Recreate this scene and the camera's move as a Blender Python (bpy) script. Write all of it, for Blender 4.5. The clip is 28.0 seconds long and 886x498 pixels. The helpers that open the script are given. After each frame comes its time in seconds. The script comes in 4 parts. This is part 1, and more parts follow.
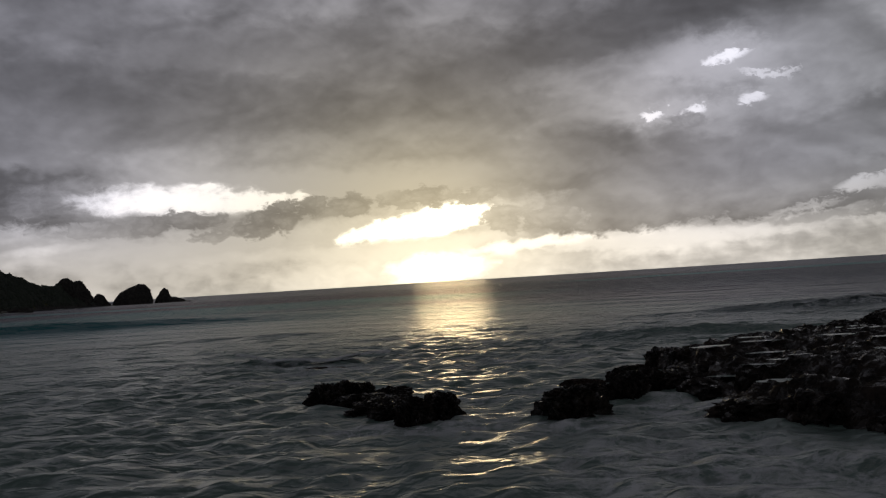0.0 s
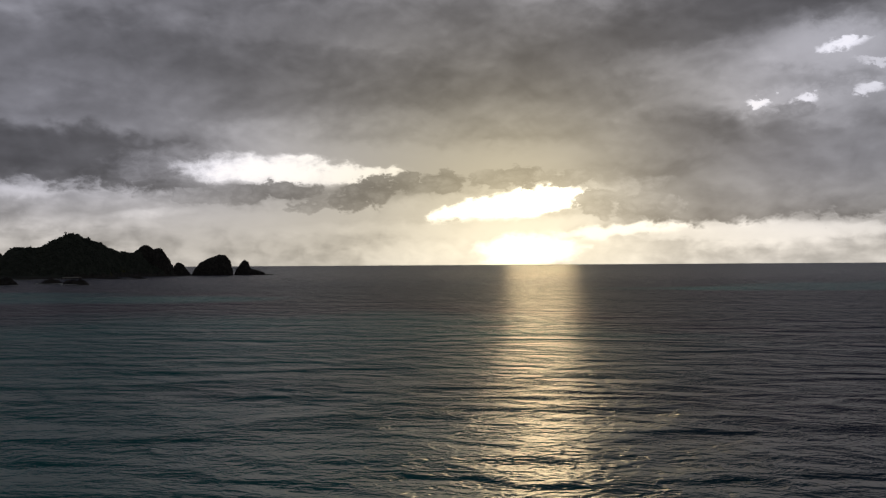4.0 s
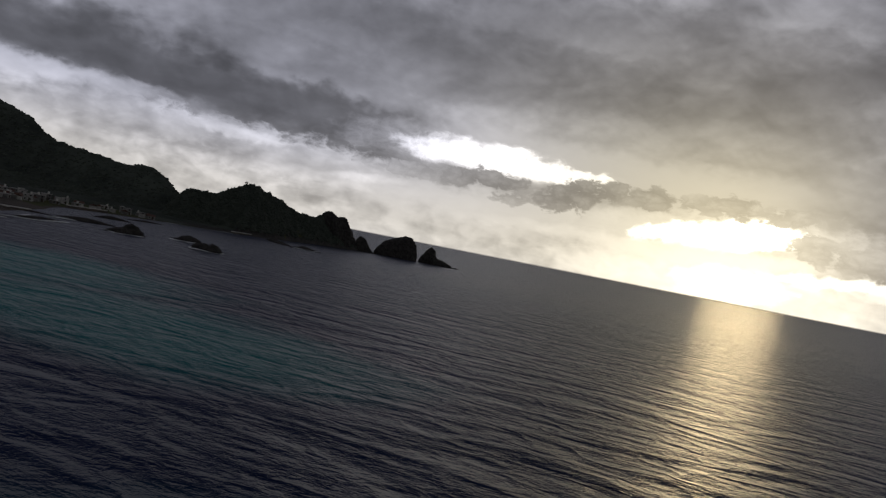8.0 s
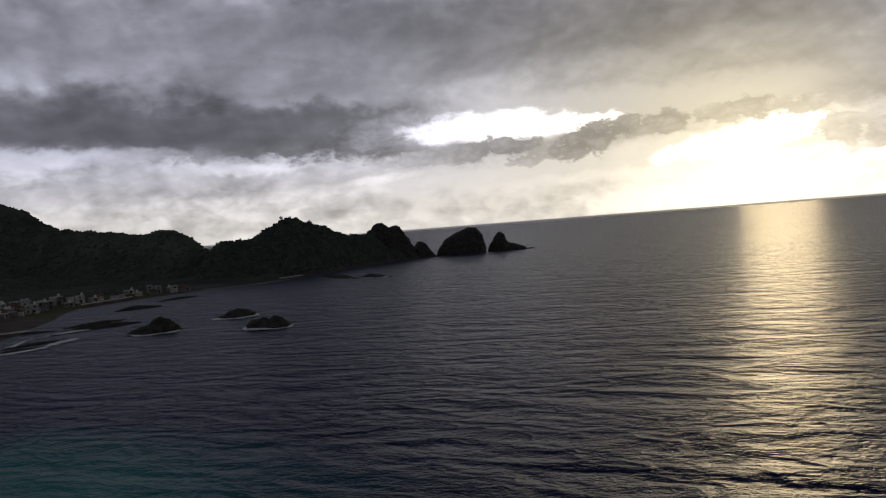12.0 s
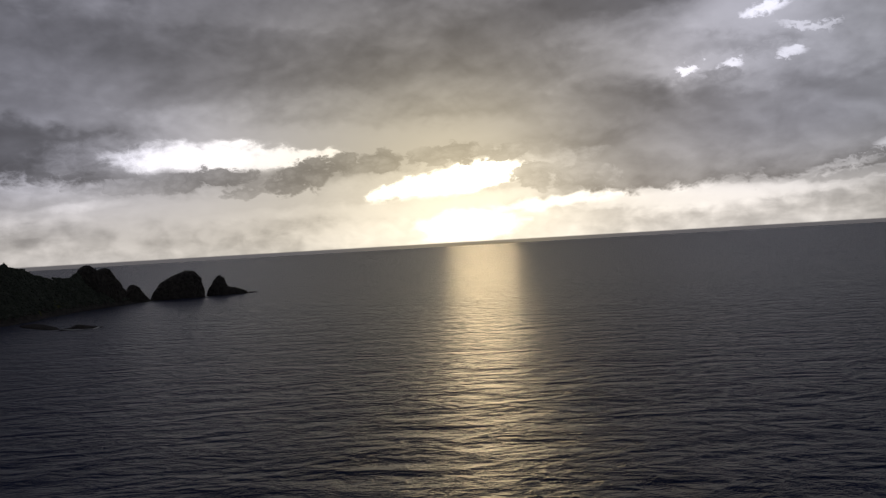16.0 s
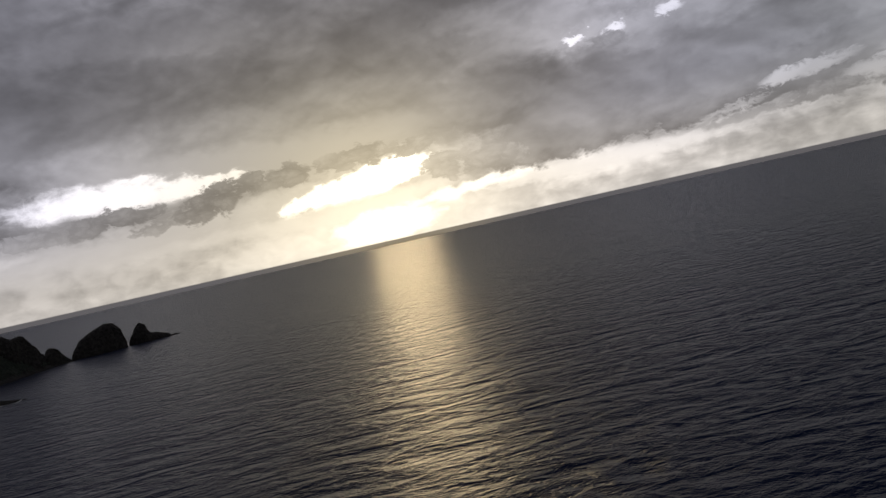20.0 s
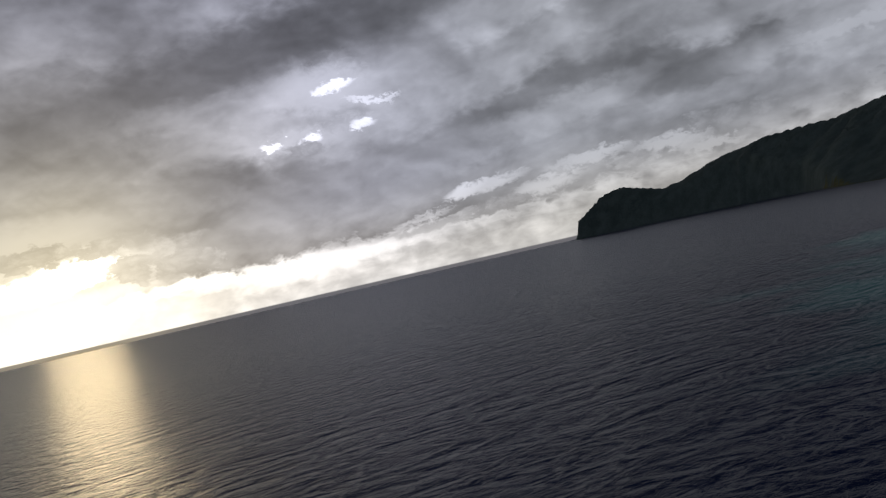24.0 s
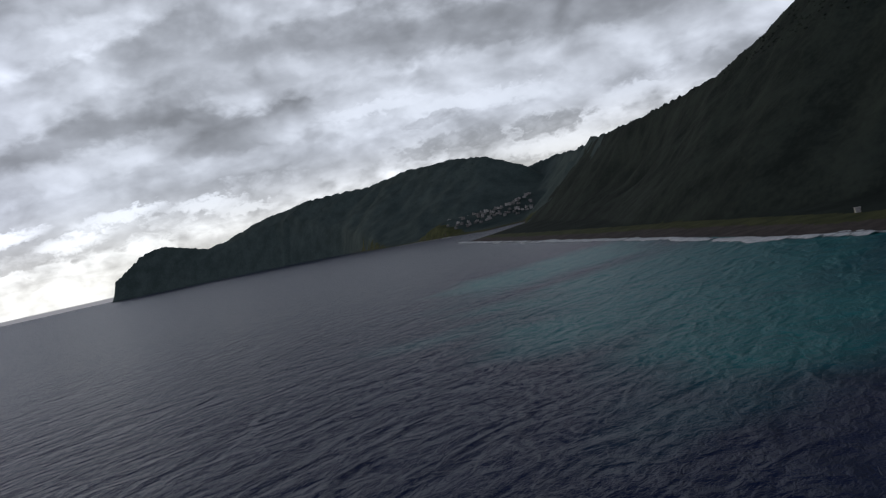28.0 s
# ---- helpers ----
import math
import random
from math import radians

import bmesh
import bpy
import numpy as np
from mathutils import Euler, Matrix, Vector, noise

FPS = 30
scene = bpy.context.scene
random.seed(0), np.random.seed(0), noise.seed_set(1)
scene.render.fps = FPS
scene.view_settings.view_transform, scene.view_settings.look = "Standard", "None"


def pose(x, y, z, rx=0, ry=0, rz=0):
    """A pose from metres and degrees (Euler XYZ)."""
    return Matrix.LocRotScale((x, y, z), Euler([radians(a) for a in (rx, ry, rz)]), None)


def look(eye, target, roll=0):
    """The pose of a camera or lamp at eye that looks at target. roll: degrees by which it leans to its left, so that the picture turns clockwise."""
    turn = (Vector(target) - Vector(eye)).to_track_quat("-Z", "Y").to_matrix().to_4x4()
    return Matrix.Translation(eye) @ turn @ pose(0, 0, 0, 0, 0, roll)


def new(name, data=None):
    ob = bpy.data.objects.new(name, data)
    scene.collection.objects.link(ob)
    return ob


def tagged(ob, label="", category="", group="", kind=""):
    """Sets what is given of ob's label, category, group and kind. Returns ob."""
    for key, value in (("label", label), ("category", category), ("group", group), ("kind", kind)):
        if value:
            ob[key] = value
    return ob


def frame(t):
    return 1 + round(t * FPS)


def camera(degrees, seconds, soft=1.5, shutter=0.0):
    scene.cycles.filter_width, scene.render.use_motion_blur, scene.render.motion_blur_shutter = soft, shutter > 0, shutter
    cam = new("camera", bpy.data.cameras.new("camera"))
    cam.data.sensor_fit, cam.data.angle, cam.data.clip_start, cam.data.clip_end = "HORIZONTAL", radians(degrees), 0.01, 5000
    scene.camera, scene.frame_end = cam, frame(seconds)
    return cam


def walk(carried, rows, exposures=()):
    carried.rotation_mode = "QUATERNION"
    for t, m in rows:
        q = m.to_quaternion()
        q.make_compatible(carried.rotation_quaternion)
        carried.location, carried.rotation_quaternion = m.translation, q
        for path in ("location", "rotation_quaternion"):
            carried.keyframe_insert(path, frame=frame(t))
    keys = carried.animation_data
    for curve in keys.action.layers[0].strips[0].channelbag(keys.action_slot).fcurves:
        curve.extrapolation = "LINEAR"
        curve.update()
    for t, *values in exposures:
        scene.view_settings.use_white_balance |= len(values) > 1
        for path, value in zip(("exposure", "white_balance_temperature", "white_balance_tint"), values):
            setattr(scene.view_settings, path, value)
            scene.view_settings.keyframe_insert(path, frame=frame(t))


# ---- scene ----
# ---- camera and its way ----
SECONDS = 28.0
cam = camera(56.0, SECONDS, soft=1.3)


def aim(x, y, z, yaw, pitch, roll):
    """A pose at a place, with the compass direction (0 looks along +y), the tilt and the lean in degrees."""
    a, b = radians(yaw), radians(pitch)
    way = Vector((math.sin(a) * math.cos(b), math.cos(a) * math.cos(b), math.sin(b)))
    return look(Vector((x, y, z)), Vector((x, y, z)) + way, roll)


# seconds, x, y, z, yaw, pitch, roll
ROWS = [
    (0.0, 0.0, 0.0, 2.99, -0.32, 2.37, -3.49),
    (0.5, -0.2, 5.7, 2.75, -0.39, 2.26, -3.73),
    (1.0, -0.6, 11.3, 2.43, -0.38, 3.09, -3.85),
    (1.5, -1.3, 16.9, 1.92, -0.43, 3.33, -3.98),
    (2.0, -2.0, 22.7, 1.84, -0.53, 3.34, -3.72),
    (2.5, -2.5, 28.7, 1.92, -4.04, 3.40, -1.30),
    (4.5, -2.4, 85.4, 14.13, -6.62, 0.75, -0.39),
    (5.0, -6.7, 102.9, 16.05, -6.75, 0.94, -0.40),
    (5.5, -11.1, 120.7, 17.85, -7.62, 0.44, 0.49),
    (6.0, -15.9, 138.7, 19.51, -9.24, 0.34, 1.16),
    (6.5, -21.4, 157.1, 20.99, -10.97, 0.25, 3.88),
    (7.0, -27.8, 175.5, 22.39, -11.32, 0.25, 0.03),
    (7.5, -35.2, 193.9, 23.74, -16.92, 0.25, 6.59),
    (8.0, -44.0, 211.5, 24.94, -19.71, -0.22, 11.14),
    (8.5, -54.3, 227.9, 25.68, -21.76, -0.62, 13.25),
    (9.0, -65.8, 243.0, 26.02, -26.47, -1.46, 9.19),
    (9.5, -77.8, 256.6, 26.25, -25.55, -1.46, 4.13),
    (10.0, -89.4, 269.3, 26.68, -25.63, -1.43, 4.06),
    (10.5, -100.2, 281.3, 27.30, -25.61, -1.62, 4.14),
    (11.0, -110.4, 292.8, 28.07, -25.66, -1.70, 4.41),
    (11.5, -120.2, 303.8, 28.77, -23.83, -1.84, -3.68),
    (13.5, -120.8, 315.6, 37.70, -16.06, 0.21, -0.77),
    (14.0, -121.2, 312.9, 38.36, -13.45, 1.11, -0.49),
    (14.5, -121.7, 310.0, 38.99, -10.68, 0.94, -0.81),
    (15.0, -122.4, 307.1, 39.62, -7.78, -0.25, -0.30),
    (15.5, -123.2, 304.2, 40.26, -4.12, -0.40, -0.59),
    (16.0, -123.8, 301.7, 40.94, -2.57, -0.47, -3.31),
    (16.5, -124.1, 299.4, 41.62, -1.04, -0.61, -5.87),
    (17.0, -123.9, 297.6, 42.35, -0.14, -0.69, -7.88),
    (17.5, -123.2, 296.1, 43.35, -0.19, -0.66, -7.28),
    (18.0, -122.1, 294.9, 44.39, -0.05, -0.77, -6.84),
    (18.5, -120.8, 293.9, 45.27, 0.33, -0.99, -7.83),
    (19.0, -119.4, 293.0, 45.88, 0.80, -1.08, -8.72),
    (19.5, -118.0, 292.1, 46.26, 1.37, -1.16, -10.49),
    (20.0, -116.6, 291.3, 46.55, 2.67, -1.43, -12.69),
    (20.5, -115.4, 290.5, 46.93, 4.39, -1.82, -14.15),
    (22.5, -121.0, 299.7, 40.97, 10.05, -0.55, -16.42),
    (23.0, -119.5, 308.1, 40.97, 14.58, 0.23, -13.35),
    (23.5, -117.9, 316.6, 40.98, 19.31, 0.98, -13.57),
    (24.0, -116.1, 325.4, 40.96, 24.21, 1.08, -12.96),
    (24.5, -114.1, 334.5, 40.92, 27.91, 1.32, -13.42),
    (25.0, -112.2, 344.1, 40.85, 31.43, 1.28, -13.26),
    (25.5, -110.4, 354.3, 40.80, 34.81, 1.33, -12.58),
    (26.0, -108.7, 364.8, 40.77, 38.28, 1.12, -12.09),
    (26.5, -107.1, 375.6, 40.79, 41.62, 0.89, -11.80),
    (27.0, -105.5, 386.5, 40.87, 45.35, 0.37, -12.18),
    (27.5, -103.9, 397.2, 41.03, 50.44, -0.77, -12.25),
    (28.0, -102.3, 407.8, 41.25, 55.49, -1.75, -12.55),
]
walk(cam, [(r[0], aim(*r[1:])) for r in ROWS],
     exposures=[(0.0, 0.2, 6680, 10), (5.0, 0.14, 6680, 10), (7.0, 0.28, 6600, 10), (9.0, 0.7, 6450, 9), (11.0, 0.8, 6450, 10), (14.0, 0.34, 6520, 12),
                (20.0, 0.25, 6520, 12), (23.0, 0.4, 6350, 12), (25.5, 0.94, 6230, 10), (27.0, 1.16, 6160, 10), (28.0, 1.52, 6100, 9)])

# ---- node helpers ----


class Net:
    """A small wrapper that adds nodes and links to a node tree."""

    def __init__(self, tree):
        self.tree = tree
        self.tree.nodes.clear()

    def node(self, kind, **values):
        n = self.tree.nodes.new(kind)
        for key, value in values.items():
            setattr(n, key, value)
        return n

    def put(self, socket, value):
        if isinstance(value, bpy.types.NodeSocket):
            self.tree.links.new(value, socket)
        elif isinstance(value, (tuple, list)) and socket.type == "RGBA" and len(value) == 3:
            socket.default_value = (*value, 1)
        else:
            socket.default_value = value

    def math(self, op, a, b=None, c=None, clamp=False):
        n = self.node("ShaderNodeMath", operation=op, use_clamp=clamp)
        for i, v in enumerate((a, b, c)):
            if v is not None:
                self.put(n.inputs[i], v)
        return n.outputs[0]

    def vmath(self, op, a, b=None):
        n = self.node("ShaderNodeVectorMath", operation=op)
        self.put(n.inputs[0], a)
        if b is not None:
            self.put(n.inputs[1], b)
        return n.outputs[0]

    def smooth(self, v, lo, hi, a=0.0, b=1.0):
        n = self.node("ShaderNodeMapRange", interpolation_type="SMOOTHSTEP")
        for i, x in enumerate((v, lo, hi, a, b)):
            self.put(n.inputs[i], x)
        return n.outputs[0]

    def mix(self, f, a, b, blend="MIX"):
        n = self.node("ShaderNodeMix", data_type="RGBA", blend_type=blend)
        self.put(n.inputs[0], f)
        self.put(n.inputs[6], a)
        self.put(n.inputs[7], b)
        return n.outputs[2]

    def noise(self, v, scale, detail=6.0, rough=0.55, distortion=0.0):
        n = self.node("ShaderNodeTexNoise")
        self.put(n.inputs["Vector"], v)
        self.put(n.inputs["Scale"], scale)
        self.put(n.inputs["Detail"], detail)
        self.put(n.inputs["Roughness"], rough)
        self.put(n.inputs["Distortion"], distortion)
        return n.outputs["Fac"]

    def join(self, x, y, z=0.0):
        n = self.node("ShaderNodeCombineXYZ")
        for i, v in enumerate((x, y, z)):
            self.put(n.inputs[i], v)
        return n.outputs[0]

    def grey(self, v):
        n = self.node("ShaderNodeCombineColor")
        for i in range(3):
            self.put(n.inputs[i], v)
        return n.outputs[0]

    def split(self, v):
        n = self.node("ShaderNodeSeparateXYZ")
        self.put(n.inputs[0], v)
        return n.outputs

    def ramp(self, f, stops):
        n = self.node("ShaderNodeValToRGB")
        e = n.color_ramp.elements
        while len(e) < len(stops):
            e.new(0.5)
        for el, (p, c) in zip(e, stops):
            el.position, el.color = p, ((c, c, c, 1) if isinstance(c, (int, float)) else (*c, 1))
        self.put(n.inputs[0], f)
        return n.outputs[0]


# ---- world: broken evening overcast with a low sun ----
SUN_AZ, SUN_EL = 0.2, 3.6
world = bpy.data.worlds.new("evening_sky")
world.use_nodes = True
scene.world = world
W = Net(world.node_tree)
ray = W.node("ShaderNodeTexCoord").outputs["Generated"]
ray = W.vmath("NORMALIZE", ray)
dx, dy, dz = W.split(ray)
az = W.math("MULTIPLY", W.math("ARCTAN2", dx, dy), 180 / math.pi)
el = W.math("MULTIPLY", W.math("ARCSINE", dz), 180 / math.pi)
# coordinates in which clouds flatten towards the horizon, and those of the deck's underside seen from below
flat = W.join(W.math("MULTIPLY", az, 0.1), W.math("MULTIPLY", el, 0.16), 0.0)
streak = W.join(W.math("MULTIPLY", az, 0.06), W.math("MULTIPLY", W.math("ADD", el, W.math("MULTIPLY", az, 0.03)), 0.3), 4.0)
far_off = W.math("ADD", W.math("MAXIMUM", dz, 0.0), 0.13)
under = W.join(W.math("DIVIDE", dx, far_off), W.math("DIVIDE", dy, far_off), 2.0)


def centred(v, gain):
    return W.math("MULTIPLY_ADD", v, gain, -0.5 * gain)


n_big = W.noise(flat, 1.0, 4.0, 0.5, 0.4)
n_mid = W.noise(flat, 2.6, 3.5, 0.45, 0.4)
n_fine = W.noise(flat, 8.0, 4.0, 0.5, 0.3)
n_streak = W.noise(streak, 1.8, 6.0, 0.5, 0.4)
n_under = W.noise(under, 1.5, 4.0, 0.45, 0.5)
# rounded heaps at three sizes, for the edges of single clouds
shifted = W.vmath("ADD", flat, W.join(centred(n_fine, 0.16), W.math("MULTIPLY", n_mid, 0.2), 0.0))



lumps = W.node("ShaderNodeTexVoronoi", feature="SMOOTH_F1", normalize=True, voronoi_dimensions="2D")
W.put(lumps.inputs["Vector"], shifted)
for key, value in (("Scale", 6.0), ("Detail", 3.0), ("Roughness", 0.55), ("Lacunarity", 2.3), ("Smoothness", 0.3)):
    lumps.inputs[key].default_value = value
heap = W.math("ADD", W.math("MULTIPLY_ADD", lumps.outputs["Distance"], -2.6, 0.7), centred(n_fine, 0.7))
# the same field a little nearer the sun: its difference shades the cloud's relief
lower = W.vmath("ADD", flat, W.join(W.math("MULTIPLY_ADD", az, -0.002, SUN_AZ * 0.002), -0.06, 0.0))
relief = W.math("SUBTRACT", W.noise(flat, 2.2, 3.5, 0.45, 0.4), W.noise(lower, 2.2, 3.5, 0.45, 0.4))
SOFT = (W.math("ADD", az, centred(n_mid, 6.5)), W.math("ADD", el, W.math("ADD", centred(n_mid, 2.4), centred(n_fine, 1.6))))
CRISP = (W.math("ADD", az, W.math("ADD", centred(n_mid, 1.6), centred(n_fine, 1.5))), W.math("ADD", el, W.math("ADD", centred(n_mid, 0.7), centred(n_fine, 0.8))))

n_wisp = W.noise(flat, 15.0, 5.0, 0.6, 0.6)
WISP = (W.math("ADD", CRISP[0], centred(n_wisp, 1.8)), W.math("ADD", CRISP[1], centred(n_wisp, 1.3)))


def patch(field, a, e, ra, re, turn=0.0, soft=0.6, gain=1.0, bulge=0.0):
    """How far a direction lies inside a ragged oval of sky: its middle, half width, half height and turn (degrees)."""
    slope = math.tan(radians(turn))
    x, y = field
    u = W.math("MULTIPLY_ADD", x, 1 / ra, -a / ra)
    v = W.math("MULTIPLY_ADD", y, 1 / re, (a * slope - e) / re)
    if turn:
        v = W.math("MULTIPLY_ADD", x, -slope / re, v)
    d = W.math("MULTIPLY_ADD", v, v, W.math("MULTIPLY", u, u))
    if bulge:
        d = W.math("MULTIPLY_ADD", heap, -2 * bulge, d)
    return W.smooth(d, (1 + soft) ** 2, (1 - soft) ** 2, 0.0, gain)


def lay(under_it, mask, value):
    n = W.node("ShaderNodeMix", data_type="FLOAT")
    for i, x in ((0, mask), (2, under_it), (3, value)):
        W.put(n.inputs[i], x)
    return n.outputs[0]


def halo(a, e, r, flatness=1.0):
    x, y = W.math("SUBTRACT", az, a), W.math("MULTIPLY", W.math("SUBTRACT", el, e), flatness)
    d2 = W.math("ADD", W.math("MULTIPLY", x, x), W.math("MULTIPLY", y, y))
    return W.math("POWER", math.e, W.math("DIVIDE", d2, -r * r))


def along(stops, top):
    """A value that changes along the compass: (azimuth, value) pairs."""
    return W.math("MULTIPLY", W.ramp(W.math("DIVIDE", W.math("ADD", az, 60.0), 150.0, clamp=True), [((a + 60) / 150, v / top) for a, v in stops]), top)


glow_wide = halo(SUN_AZ - 3, 4.0, 16.0, 1.3)
glow_mid = halo(SUN_AZ - 0.6, 3.0, 6.5, 1.2)

# the thick deck and its broad soft banks: azimuth, elevation, half width, half height, turn, gain, brightness
v = W.smooth(W.math("ADD", W.math("MULTIPLY", n_under, 0.3), W.math("MULTIPLY", n_big, 0.7)), 0.34, 0.66, 0.12, 0.24)
for row in (
        (-50, 8.6, 12, 1.5, 0, 0.9, 0.06), (-36, 7.3, 10, 1.3, -2, 0.9, 0.062), (-27, 6.9, 5.5, 1.0, -6, 0.85, 0.09), (-26.5, 13.6, 8, 1.8, 0, 0.8, 0.1), (-31, 10.6, 8, 1.0, 0, 0.6, 0.135),
        (-40, 13.5, 8, 1.6, 0, 0.6, 0.15), (-29.7, 12.2, 2.2, 0.7, 0, 0.5, 0.19), (-11.5, 16.8, 7, 1.2, 0, 0.7, 0.125), (-14, 9.0, 7, 1.4, 2, 0.75, 0.32), (-18, 11.0, 6, 1.0, 0, 0.6, 0.15)):
    v = lay(v, patch(SOFT, *row[:5], 0.75, row[5]), row[6])
for row in (
        (-7, 12.9, 9, 1.8, 0, 0.8, 0.125), (-3, 9.2, 8, 1.5, 0, 0.6, 0.24), (0, 15.8, 6, 1.3, 0, 0.6, 0.13), (12.6, 15.9, 8, 1.6, 6, 0.9, 0.095), (11, 11.7, 6, 1.8, 0, 0.75, 0.25), (4, 11.6, 4, 0.9, 0, 0.6, 0.15),
        (19, 12.0, 5.5, 2.4, 0, 0.8, 0.32), (9.8, 6.8, 3.0, 0.9, 0, 0.7, 0.2), (5, 8.2, 4, 0.8, 0, 0.5, 0.24)):
    v = lay(v, patch(SOFT, *row[:5], 0.75, row[5]), row[6])
for row in (
        (14.5, 4.6, 9, 1.3, 2, 0.85, 0.26), (17.5, 7.0, 6, 0.9, 0, 0.6, 0.22), (21, 17.8, 8, 1.6, 4, 0.9, 0.07), (31, 14.0, 5, 1.3, 10, 0.7, 0.2), (34.8, 16.0, 5, 0.9, 14, 0.8, 0.28), (35.4, 11.1, 9, 1.0, 16, 0.85, 0.12),
        (42.3, 9.4, 6.0, 1.3, -6, 0.95, 0.09), (29.0, 11.2, 4, 0.9, 10, 0.6, 0.26), (33.5, 8.2, 5, 0.9, 8, 0.7, 0.24), (24.5, 7.2, 5, 1.1, 4, 0.6, 0.21)):
    v = lay(v, patch(SOFT, *row[:5], 0.7, row[5]), row[6])
for row in (
        (43.0, 13.4, 6, 1.0, 8, 0.7, 0.18), (54.5, 8.1, 7, 1.3, -2, 0.85, 0.24), (50, 10.8, 5, 0.7, 0, 0.6, 0.21), (67, 12.2, 14, 1.2, -3, 0.85, 0.085), (52, 14.0, 8, 0.9, 0, 0.6, 0.1), (70, 8.6, 9, 1.2, -3, 0.8, 0.215),
        (58, 10.3, 6, 0.5, 3, 0.6, 0.17), (36.5, 6.6, 6, 0.7, -2, 0.7, 0.2), (47, 6.4, 6, 0.8, -3, 0.7, 0.2)):
    v = lay(v, patch(SOFT, *row[:5], 0.65, row[5]), row[6])
# overhead deck out of view darkened, more away from the sun, to dim sea reflections
v = W.math("MULTIPLY", v, W.smooth(el, 17.0, 28.0, 1.0, 0.5))
aside = W.math("MULTIPLY", W.smooth(el, 14.0, 30.0), W.smooth(W.math("ABSOLUTE", W.math("SUBTRACT", az, SUN_AZ)), 5.0, 45.0))
v = W.math("MULTIPLY", v, W.math("MULTIPLY_ADD", aside, -0.62, 1.0))
# under the deck's ragged edge: pale layered cloud far off
edge = along([(-60, 6.0), (-45, 5.7), (-36, 5.2), (-28, 5.0), (-23, 4.4), (-15, 3.0), (3, 2.4), (12, 2.7), (20, 3.0), (30, 2.6), (40, 3.4), (52, 4.6), (65, 5.4), (90, 5.4)], 6.0)
drop = W.math("SUBTRACT", W.math("SUBTRACT", CRISP[1], edge), W.math("MULTIPLY", heap, -0.8))
below = W.smooth(drop, 0.4, -0.3)
low = along([(-60, 0.33), (-42, 0.33), (-32, 0.37), (-22, 0.36), (-10, 0.44), (-3, 0.66), (2, 0.7), (7, 0.58), (16, 0.55), (26, 0.4), (36, 0.27), (46, 0.22), (60, 0.21), (90, 0.21)], 1.0)
low = W.math("MULTIPLY", low, W.smooth(W.math("ADD", W.math("MULTIPLY", n_streak, 0.65), W.math("MULTIPLY", n_fine, 0.35)), 0.32, 0.68, 0.66, 1.28))
v = lay(v, below, low)
v = lay(v, W.smooth(el, 2.0, 0.0, 0.0, 0.5), along([(-60, 0.34), (-30, 0.42), (-12, 0.48), (-3, 0.7), (3, 0.74), (10, 0.58), (26, 0.4), (40, 0.27), (90, 0.22)], 1.0))
for row in ((-50, 6.0, 8, 0.5, 0, 0.8, 0.41), (-40.5, 4.4, 5, 0.7, 0, 0.6, 0.31), (-48, 3.6, 6, 0.5, 0, 0.5, 0.32), (-30, 3.9, 3.4, 0.6, 3, 0.75, 0.32), (-20.5, 2.3, 6.5, 1.0, 0, 0.75, 0.36), (-34.5, 4.7, 2.2, 0.3, 0, 0.6, 0.55),
            (-25.6, 3.6, 2.0, 0.25, 4, 0.6, 0.58), (-13.0, 2.6, 4.5, 0.3, 2, 0.6, 0.62), (-28.5, 3.0, 5, 0.35, 2, 0.5, 0.5)):
    v = lay(v, patch(CRISP, *row[:5], 0.7, row[5], 0.2), row[6])
# light and shade of the cloud's own relief
puffs = W.math("ADD", centred(n_mid, 1.1), W.math("ADD", centred(n_fine, 0.25), W.math("MULTIPLY", heap, 0.06)))
v = W.math("MULTIPLY", v, W.smooth(puffs, -0.4, 0.4, 0.8, 1.24))
v = W.math("MULTIPLY", v, W.smooth(W.math("ADD", relief, W.math("MULTIPLY", heap, 0.04)), -0.3, 0.3, 0.8, 1.22))

# the pale opening beside the sun and the two beneath which it stands
for row in ((-16.5, 6.7, 7.5, 1.1, 1, 0.8, 0.55, 0.42), (-17.8, 6.5, 4.3, 0.75, 0, 0.7, 1.0, 0.92), (-12.2, 6.2, 2.5, 0.45, 3, 0.65, 0.95, 0.85), (-2.4, 3.9, 6.2, 1.3, 5, 0.9, 0.6, 0.7), (-1.8, 4.1, 3.8, 0.75, 7, 0.5, 1.0, 2.1), (0.2, 4.5, 1.8, 0.7, 0, 0.5, 1.0, 2.3),
            (-2.0, 1.4, 7.0, 1.3, 0, 0.9, 0.6, 0.72), (-0.7, 1.05, 2.5, 0.85, 0, 0.6, 1.0, 1.35), (5.6, 2.3, 3.4, 0.3, 3, 0.6, 0.9, 1.05), (14.5, 2.05, 6.0, 0.35, 1, 0.8, 0.8, 0.75)):
    v = lay(v, patch(CRISP, *row[:5], row[5], row[6], -0.6), row[7])
v = lay(v, patch(CRISP, -2.2, 2.7, 6.0, 0.4, 2, 0.8, 0.9, 0.1), 0.66)
for row in ((-7.5, 6.9, 9, 1.2, 1, 0.9, 0.36), (-15, 3.2, 9, 1.1, 2, 0.8, 0.47)):
    v = lay(v, W.math("MULTIPLY", patch(SOFT, *row[:5], 0.8, row[5]), W.smooth(v, 0.8, 0.5)), row[6])
